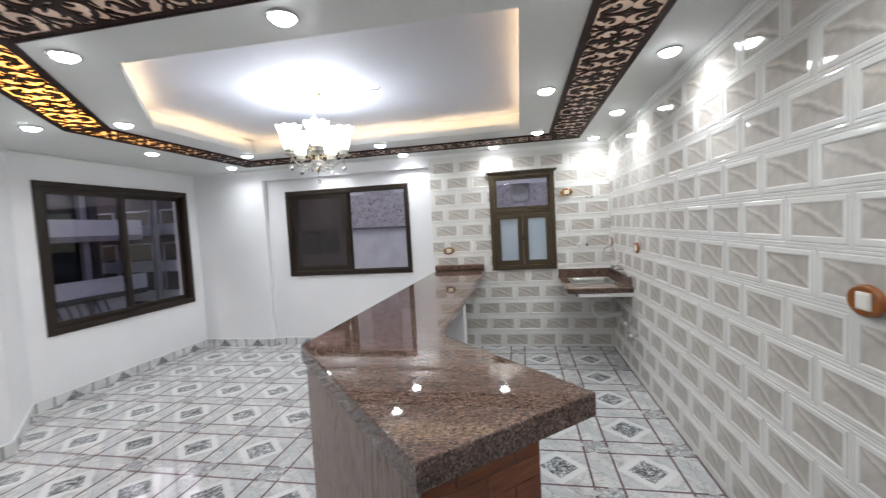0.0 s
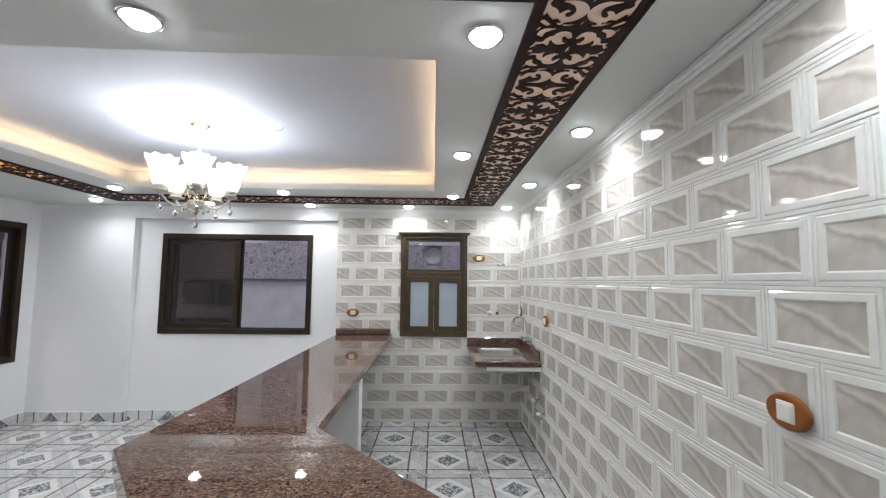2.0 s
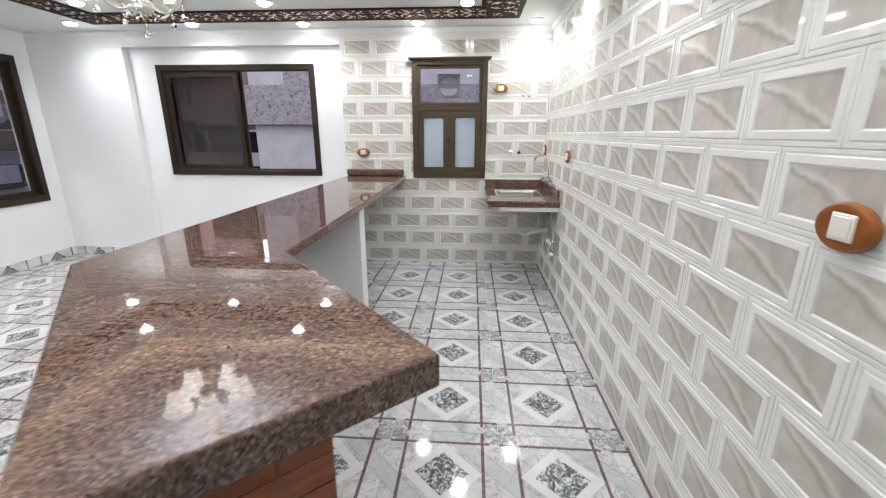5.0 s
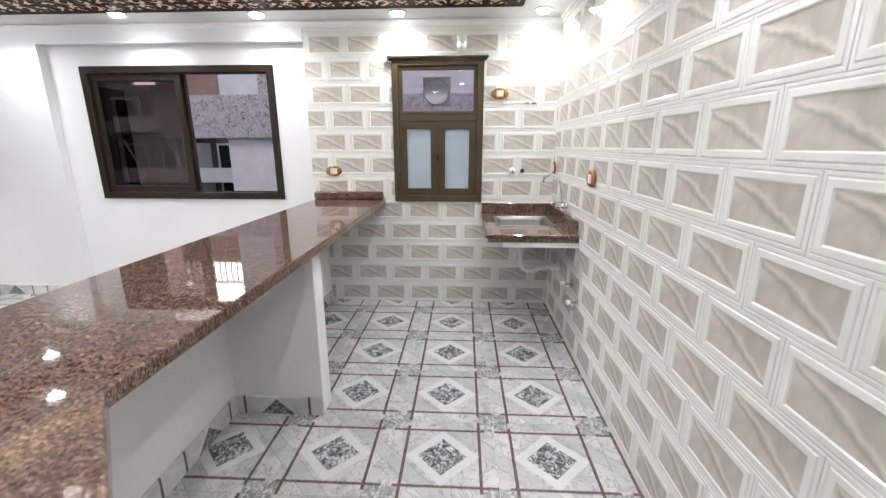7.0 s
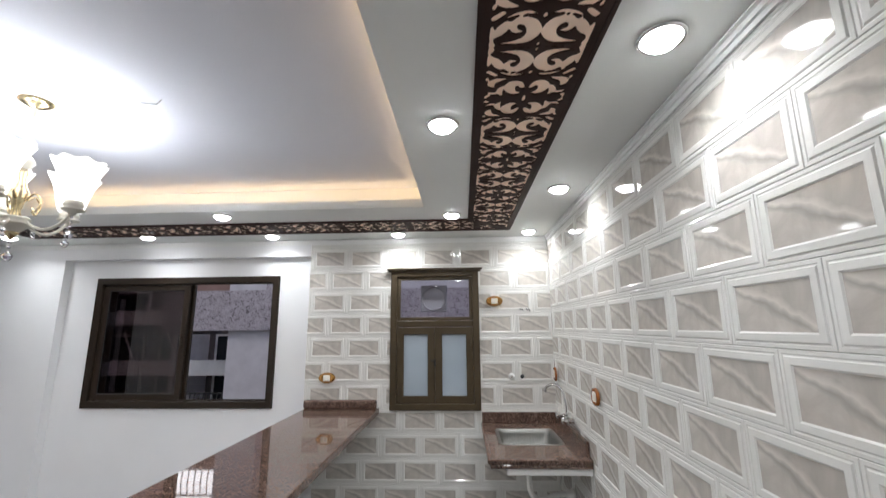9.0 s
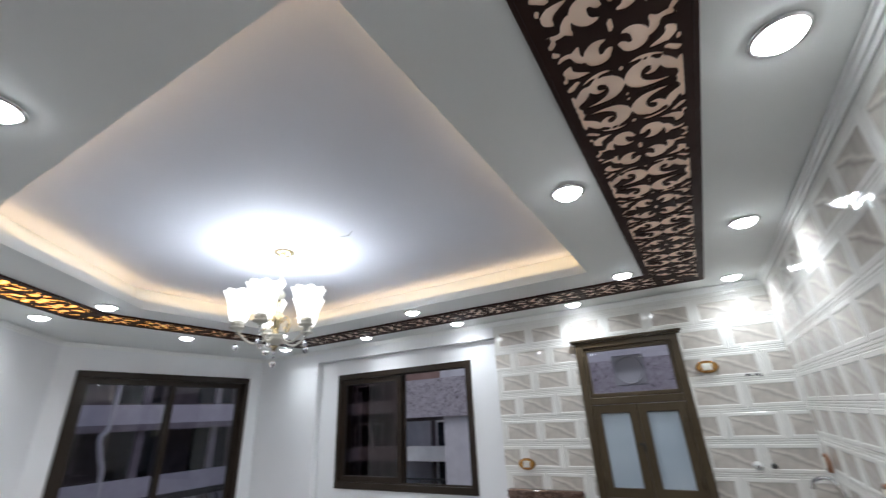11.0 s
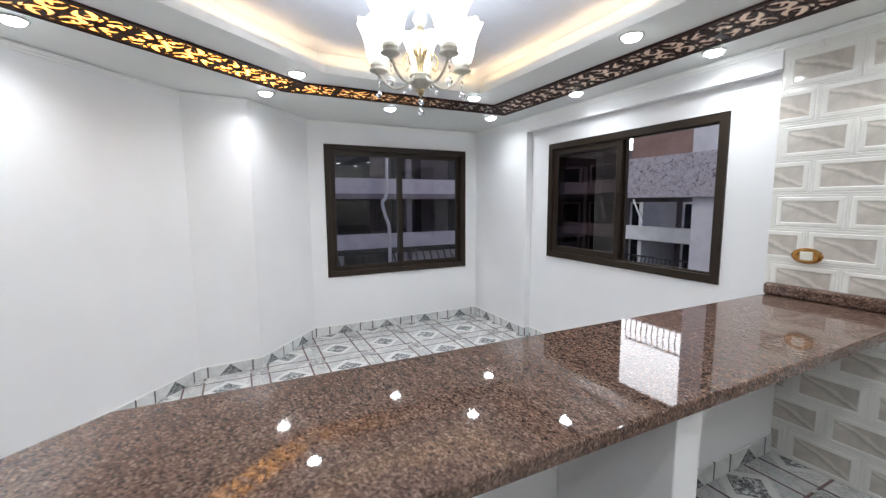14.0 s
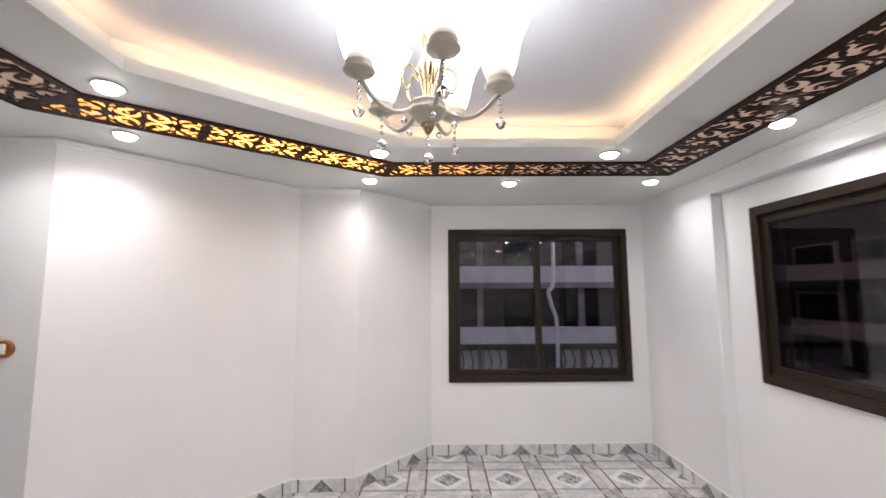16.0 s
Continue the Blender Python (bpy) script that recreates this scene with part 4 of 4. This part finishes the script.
# ---- switches and sockets ----
def switch_plate(m, rx, rz, rim, label, keys=1, group=""):
    """An oval plate facing local -y."""
    t = thing("wall_switch", label, "switch", m, group)
    oval = lambda k, a: (k * rx * math.cos(a), k * rz * math.sin(a))
    bm = bmesh.new()
    prev = None
    for k, d in ((1.0, 0.0), (1.0, 0.006), (0.95, 0.013), (0.86, 0.016), (0.60, 0.012), (0.0, 0.012)):
        ring = [bm.verts.new((oval(k, 2 * math.pi * i / 40)[0], -d, oval(k, 2 * math.pi * i / 40)[1])) for i in range(40)]
        if prev:
            for i in range(40):
                bm.faces.new((prev[i], prev[(i + 1) % 40], ring[(i + 1) % 40], ring[i]))
        prev = ring
    bmesh.ops.remove_doubles(bm, verts=bm.verts[:], dist=1e-5)
    part("plate", bm, rim, t, "", True)
    a = 0.40
    part("insert", boxes((-rx * a, rx * a, -0.017, -0.010, -rz * 0.55, rz * 0.55), bevel=0.002), SWITCH_WHITE, t, "cream insert")
    for k in range(keys):
        w = 2 * rx * a * 0.86 / keys
        x0 = -rx * a * 0.86 + k * w
        part("key", boxes((x0 + 0.001, x0 + w - 0.001, -0.020, -0.0165, -rz * 0.44, rz * 0.44), bevel=0.0015), SWITCH_WHITE, t)
    return t


switch_plate(pose(EAST - 0.008, 2.015, 1.258, 0, 0, -90), 0.071, 0.051, SWITCH_RIM, "oval amber-brown light switch with a cream key on the tiled wall", 1)
switch_plate(pose(EAST - 0.008, 4.52, 1.264, 0, 0, -90), 0.062, 0.050, SWITCH_RIM, "oval amber-brown socket with a cream insert above the sink", 1)
switch_plate(pose(-0.02, NORTH - 0.006, 1.238), 0.073, 0.045, SWITCH_GOLD, "oval gold-rimmed socket with a cream insert above the bar", 2)
switch_plate(pose(1.447, NORTH - 0.006, 1.885), 0.073, 0.045, SWITCH_GOLD, "oval gold-rimmed socket with a cream insert beside the window", 2)
switch_plate(pose(EAST - 0.008, 5.56, 1.275, 0, 0, -90), 0.045, 0.055, SWITCH_RIM, "oval brown socket on the tiled wall by the corner", 1)
switch_plate(pose(-1.80, 1.21, 1.287, 0, 0, 90), 0.07, 0.05, SWITCH_RIM, "oval red-brown light switch on the white wall", 1)

# ---- chandelier ----
CX, CY = -0.655, 3.548
ch = thing("chandelier", "ivory five-armed chandelier with lit white glass shades and crystal drops", "chandelier", pose(CX, CY, 0, 0, 0, 12))
part("canopy", lathe([(0.0, TRAY), (0.062, TRAY), (0.064, TRAY - 0.006), (0.045, TRAY - 0.018), (0.02, TRAY - 0.032), (0.0, TRAY - 0.034)], 28), GILT, ch, "", True)
part("stem", tube([(0, 0, TRAY - 0.03), (0, 0, 2.40)], 0.007, 10), IVORY, ch, "", True)
part("upper_vase", lathe([(0.007, 2.47), (0.022, 2.455), (0.030, 2.43), (0.020, 2.41), (0.012, 2.395), (0.026, 2.38), (0.034, 2.36), (0.020, 2.335), (0.012, 2.33)], 24), IVORY, ch, "ivory turned vase", True)
part("centre_column", lathe([(0.012, 2.335), (0.020, 2.31), (0.014, 2.28), (0.024, 2.25), (0.034, 2.225), (0.022, 2.19), (0.014, 2.15), (0.022, 2.12), (0.030, 2.10)], 24), GILT, ch, "gilt column", True)
part("hub", lathe([(0.026, 2.128), (0.046, 2.124), (0.052, 2.116), (0.046, 2.110), (0.054, 2.100), (0.054, 2.094), (0.040, 2.078), (0.026, 2.066), (0.018, 2.062)], 28), IVORY, ch, "ivory bowl", True)


def drop(parent, x, y, z, n=3, big=0.013):
    for k in range(n):
        r = 0.006 if k < n - 1 else big
        c = z - 0.02 * k - (big if k == n - 1 else 0)
        part("crystal", lathe([(0.0, c + r * 1.25), (r * 0.7, c + r * 0.6), (r, c), (r * 0.65, c - r * 0.8), (0.0, c - r * 1.2)], 8, at=(x, y, 0)), CRYSTAL, parent, "cut crystal bead")


part("finial", lathe([(0.018, 2.064), (0.022, 2.056), (0.014, 2.046), (0.010, 2.036), (0.004, 2.028), (0.0, 2.026)], 20), GILT, ch, "gilt finial", True)
drop(ch, 0, 0, 2.018, 3, 0.017)
bulb = bpy.data.lights.new("chandelier_bulb", "POINT")
bulb.energy, bulb.color, bulb.shadow_soft_size = BULB_WATTS, (0.88, 0.93, 1.0), 0.03
R = 0.205
for k in range(5):
    a = radians(72 * k)
    c, s = math.cos(a), math.sin(a)
    P = lambda r, z: (r * c, r * s, z)
    arm = part("arm", tube(curve_points([P(0.03, 2.12), P(0.07, 2.085), P(0.12, 2.075), P(0.165, 2.10), P(0.197, 2.14), P(R, 2.165)], 7), 0.0065, 10), IVORY, ch, "", True)
    part("scroll", tube(curve_points([P(0.03, 2.20), P(0.06, 2.225), P(0.085, 2.19), P(0.07, 2.15), P(0.055, 2.165)], 7), 0.004, 8), GILT, arm, "gilt scroll", True)
    part("drip_pan", lathe([(0.0, 2.140), (0.012, 2.141), (0.016, 2.150), (0.038, 2.157), (0.043, 2.163), (0.036, 2.168), (0.030, 2.172), (0.036, 2.180), (0.036, 2.186), (0.031, 2.190), (0.033, 2.200), (0.024, 2.206), (0.0, 2.206)], 24, at=(R * c, R * s, 0)), IVORY, arm, "ivory drip pan", True)
    prof = [(0.026, 2.196), (0.042, 2.203), (0.052, 2.235), (0.060, 2.280), (0.073, 2.325), (0.088, 2.358), (0.093, 2.368)]
    bm = bmesh.new()
    rings = []
    for r, z in prof:
        ripple = 0.05 * (r - 0.026) / 0.066
        rings.append([bm.verts.new((R * c + r * (1 + ripple * math.cos(8 * q)) * math.cos(q), R * s + r * (1 + ripple * math.cos(8 * q)) * math.sin(q), z + (0.006 * math.cos(8 * q) if z > 2.36 else 0)))
                      for q in (2 * math.pi * i / 36 for i in range(36))])
    for u, v in zip(rings, rings[1:]):
        for i in range(36):
            bm.faces.new((u[i], u[(i + 1) % 36], v[(i + 1) % 36], v[i]))
    part("shade", bm, SHADE_GLASS, arm, "lit white fluted glass shade", True).modifiers.new("thickness", "SOLIDIFY").thickness = 0.003
    drop(arm, R * c, R * s, 2.130, 4, 0.016)
    drop(arm, 0.075 * c, 0.075 * s, 2.085, 2, 0.009)
    new("chandelier_bulb", bulb).matrix_world = pose(CX, CY, 0, 0, 0, 12) @ pose(R * c, R * s, 2.36)
hook = thing("ceiling_hook", "small bent wire clip fixed to the tray ceiling", "wire clip", pose(-0.16, 3.555, TRAY))
part("wire", tube([(-0.05, 0, -0.001), (-0.03, 0, -0.02), (0.03, 0.01, -0.022), (0.05, 0.01, -0.001)], 0.003, 6), CHROME, hook)

# ---- outside ----
ground = bmesh.new()
bmesh.ops.create_grid(ground, x_segments=4, y_segments=4, size=600)
setting("ground", ground, ASPHALT, "grey street far below the windows", "ground", pose(0, 0, -6.5))


def railing(parent, x0, x1, y, z, h=0.42, step=0.14):
    part("rail", boxes((x0, x1, y - 0.02, y + 0.02, z + h - 0.03, z + h)), IRON, parent)
    n = int((x1 - x0) / step)
    for k in range(n + 1):
        x = x0 + (x1 - x0) * k / n
        part("baluster", tube([(x, y, z), (x, y - 0.03, z + h * 0.5), (x, y, z + h - 0.01)], 0.011, 6), IRON, parent)


haze = bmesh.new()
box(haze, -90, 70, 64, 64.2, -6.5, 70)
setting("backdrop", haze, HAZE, "bright hazy sky beyond the houses", "sky")

north = thing("apartment_building", "pale apartment house with a speckled stone band and balconies", "building")
part("stone_band", boxes((-5.2, 4.0, 10.5, 11.6, 1.62, 2.46)), STONE, north, "speckled rough stone band")
part("upper_panel", boxes((-5.15, -3.82, 10.53, 10.75, 2.462, 3.07)), RUST_WALL, north, "rust-brown rendered parapet")
part("upper_wall", boxes((-3.818, 4.0, 10.53, 11.6, 2.462, 9.0)), LILAC_WALL, north, "pale rendered wall")
part("stone_column", boxes((-3.0, -2.2, 10.5, 10.529, 2.462, 9.0)), STONE, north, "speckled rough stone column")
part("pier", boxes((-3.82, 4.0, 10.62, 11.6, -6.5, 1.618)), LILAC_WALL, north, "pale rendered wall")
part("back_wall", boxes((-26, -7.7, 12.6, 13.2, -6.5, 6.5), (-7.7, 4.0, 12.6, 13.2, -6.5, 2.95)), SHADE_WALL, north, "back wall with balcony shade in its dark colour")
for z, xe in ((-2.2, -3.9), (-1.25, -3.9), (-0.3, -3.9), (0.62, -3.9), (1.75, -5.3)):
    part("slab", boxes((-26, xe, 11.3, 12.6, z, z + 0.10)), LILAC_WALL, north, "balcony slab")
    part("parapet", boxes((-26, xe, 11.22, 11.34, z + 0.02, z + 0.34)), WHITE_RENDER, north, "pale balcony parapet")
    for k in range(9):
        x = -4.7 - 1.5 * k
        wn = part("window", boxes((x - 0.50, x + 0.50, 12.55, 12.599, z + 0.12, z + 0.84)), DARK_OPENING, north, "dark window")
        part("frame", moved(bars(1.10, 0.80, 0.05, 12.53, 12.6, 0), x - 0.55, z + 0.10), WHITE_RENDER, wn)
    part("side_wall", boxes((-5.55, -5.45, 11.35, 12.6, z + 0.10, z + 0.9)), WHITE_RENDER, north, "balcony side wall")
railing(north, -5.15, -3.83, 10.6, 3.07, 0.5, 0.13)
railing(north, -8.0, -3.95, 11.15, -0.02, 0.30, 0.10)
for x in (-5.6, -6.6):
    part("awning_bar", tube([(x, 11.2, 1.58), (x + 0.5, 10.9, 1.05)], 0.02, 6), CHALK, north, "pale slanting bar")

west = thing("apartment_building", "dim apartment house opposite with long pale balconies and dark doors", "building")
part("wall", boxes((-13.0, -11.2, -6, 10.4, -6.5, 9.0)), SHADE_WALL, west, "rendered wall with balcony shade in its dark colour")
for z in (-2.1, 0.30, 1.78, 4.6):
    part("parapet", boxes((-9.62, -9.5, -6, 10.2, z, z + 0.40)), WHITE_RENDER, west, "pale balcony parapet")
    part("slab", boxes((-11.2, -9.5, -6, 10.2, z - 0.14, z - 0.001)), IRON if abs(z - 0.3) < 0.1 else GREY_WALL, west, "balcony slab")
for y0, y1 in ((-2.0, 2.2), (2.6, 5.2), (6.6, 9.8)):
    part("low_wall", boxes((-9.80, -9.66, y0, y1, -0.9, 0.155)), WHITE_RENDER, west, "pale wall behind the railing")
for y in (1.2, 3.4, 5.9, 7.6, 9.6):
    for z in (0.45, 2.3):
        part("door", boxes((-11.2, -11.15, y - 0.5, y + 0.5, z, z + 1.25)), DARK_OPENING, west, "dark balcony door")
    part("post", boxes((-9.75, -9.63, y + 1.1, y + 1.25, -6.5, 9)), GREY_WALL, west)
for k in range(46):
    y = -1 + k * 0.22
    part("baluster", tube([(-9.45, y, -0.45), (-9.40, y + 0.09, -0.1), (-9.45, y, 0.27)], 0.022, 6), IRON, west)
part("rail", boxes((-9.49, -9.41, -1.2, 9.3, 0.25, 0.31)), IRON, west)
pipe = thing("drain_pipe", "pale crooked drainpipe on the house opposite", "pipe")
part("pipe", tube(curve_points([(-9.3, 6.32, 4.0), (-9.3, 6.3, 1.9), (-9.3, 6.18, 1.55), (-9.3, 6.25, 1.2), (-9.3, 6.36, 0.6), (-9.3, 6.3, -2.0)], 6), 0.045, 8), CHALK, pipe)

# ---- tiles, bricks: pieces last ----
def inside(points, x, y):
    hit = False
    for (x0, y0), (x1, y1) in zip(points, points[1:] + points[:1]):
        if (y0 > y) != (y1 > y) and x < (x1 - x0) * (y - y0) / (y1 - y0) + x0:
            hit = not hit
    return hit


near_edge = offset(OUTLINE, 0.30)
bm = boxes((-PITCH_X / 2 + 0.0011, PITCH_X / 2 - 0.0011, -PITCH_Y / 2 + 0.0011, PITCH_Y / 2 - 0.0011, -0.0035, 0.0))
bmesh.ops.bevel(bm, geom=[ed for ed in bm.edges if all(v.co.z > -0.001 for v in ed.verts)], offset=0.0012, segments=1, affect="EDGES")
floor_mesh = bpy.data.meshes.new("tile")
bm.to_mesh(floor_mesh)
bm.free()
floor_mesh.materials.append(FLOOR_TILE)
for i in range(-10, 3):
    for j in range(-11, 5):
        x, y = 1.06 + i * PITCH_X, 3.64 + j * PITCH_Y
        if inside(near_edge, x, y):
            ob = new("tile", floor_mesh)
            ob.parent, ob.location = floor, (x, y, 0)

TW, TH = 0.332, 0.1997


def tile_bm(clip=None):
    """Bevelled white brick tile with a sunk marbled field; clip (x0, x1, y0, y1) in its own measure."""
    bm = bmesh.new()
    rings = []
    for inset, z in ((0.0005, 0.0026), (0.002, 0.0045), (0.010, 0.0048), (0.0125, 0.0034), (0.0145, 0.0034), (0.018, 0.0062), (0.035, 0.0066), (0.0400, 0.0036)):
        hx, hy = TW / 2 - inset, TH / 2 - inset
        rings.append([bm.verts.new((sx * hx, sy * hy, z)) for sx, sy in ((-1, -1), (1, -1), (1, 1), (-1, 1))])
    for a, b in zip(rings, rings[1:]):
        for k in range(4):
            bm.faces.new((a[k], a[(k + 1) % 4], b[(k + 1) % 4], b[k]))
    bm.faces.new(rings[-1]).material_index = 1
    if clip:
        x0, x1, y0, y1 = clip
        for co, no in (((x0, 0, 0), (-1, 0, 0)), ((x1, 0, 0), (1, 0, 0)), ((0, y0, 0), (0, -1, 0)), ((0, y1, 0), (0, 1, 0))):
            bmesh.ops.bisect_plane(bm, geom=bm.verts[:] + bm.edges[:] + bm.faces[:], plane_co=co, plane_no=no, clear_outer=True)
    return bm


def tile_mesh(clip=None):
    bm = tile_bm(clip)
    me = bpy.data.meshes.new("tile")
    bm.to_mesh(me)
    bm.free()
    me.materials.append(TILE_GLAZE)
    me.materials.append(TILE_MARBLE)
    return me


whole = tile_mesh()


def tile_field(parent, place, u0, u1, v0, v1, even, low, hole=None):
    """Running bond over u0..u1, v0..v1; place(u, v) gives the pose; even: a centre of row 0; low: its height."""
    for r in range(-1, 13):
        v = low + TH * r
        start = even + (TW / 2 if r % 2 else 0)
        k0 = math.floor((u0 - start) / TW) - 1
        for k in range(k0, k0 + int((u1 - u0) / TW) + 4):
            u = start + k * TW
            parts = [(max(u0, u - TW / 2), min(u1, u + TW / 2), max(v0, v - TH / 2), min(v1, v + TH / 2))]
            if hole:
                a, b, c, d = parts[0]
                h0, h1, h2, h3 = hole
                if a < h1 and b > h0 and c < h3 and d > h2:
                    parts = [(a, min(b, h0), c, d), (max(a, h1), b, c, d), (max(a, h0), min(b, h1), max(c, h3), d), (max(a, h0), min(b, h1), c, min(d, h2))]
            for a, b, c, d in parts:
                if b - a < 0.006 or d - c < 0.006:
                    continue
                full = b - a > TW - 1e-4 and d - c > TH - 1e-4
                ob = new("tile", whole if full else tile_mesh((a - u, b - u, c - v, d - v)))
                ob.parent = parent
                ob.matrix_basis = place(u, v)


tile_field(wall_kitchen, lambda u, v: pose(u, NORTH + 0.0115, v, 90), RX1, EAST + 0.004, 0.0, TILE_TOP, 0.126, 0.0885, KW)
tile_field(wall_east, lambda u, v: pose(EAST + 0.0075, -u, v, 90, 0, -90), -(NORTH + 0.004), -TILE_END, 0.0, TILE_TOP, -3.091, 0.112)

BW, BH = 0.205, 0.066
bm = boxes((-BW / 2 + 0.0018, BW / 2 - 0.0018, -0.004, 0.003, -BH / 2 + 0.0018, BH / 2 - 0.0018), bevel=0.0018)
brick_mesh = bpy.data.meshes.new("brick")
bm.to_mesh(brick_mesh)
bm.free()
brick_mesh.materials.append(BRICK)


def brick_face(p, q):
    d = q - p
    length, way, turn = d.length, d.normalized(), math.degrees(math.atan2(d.y, d.x))
    rows = 14
    for r in range(rows):
        z = BH / 2 + r * BH
        if z + BH / 2 > TOP - 0.04:
            break
        x = -BW / 2 if r % 2 else 0.0
        while x < length - 0.01:
            a, b = max(0.0, x), min(length, x + BW)
            if b - a > 0.02:
                c = p + way * ((a + b) / 2)
                if b - a > BW - 0.002:
                    ob = new("brick", brick_mesh)
                else:
                    w = b - a
                    bm2 = boxes((-w / 2 + 0.0018, w / 2 - 0.0018, -0.004, 0.003, -BH / 2 + 0.0018, BH / 2 - 0.0018), bevel=0.0018)
                    me = bpy.data.meshes.new("brick")
                    bm2.to_mesh(me)
                    bm2.free()
                    me.materials.append(BRICK)
                    ob = new("brick", me)
                ob.parent = bar
                ob.matrix_basis = pose(c.x, c.y, z, 0, 0, turn)
            x += BW


brick_face(A, B)
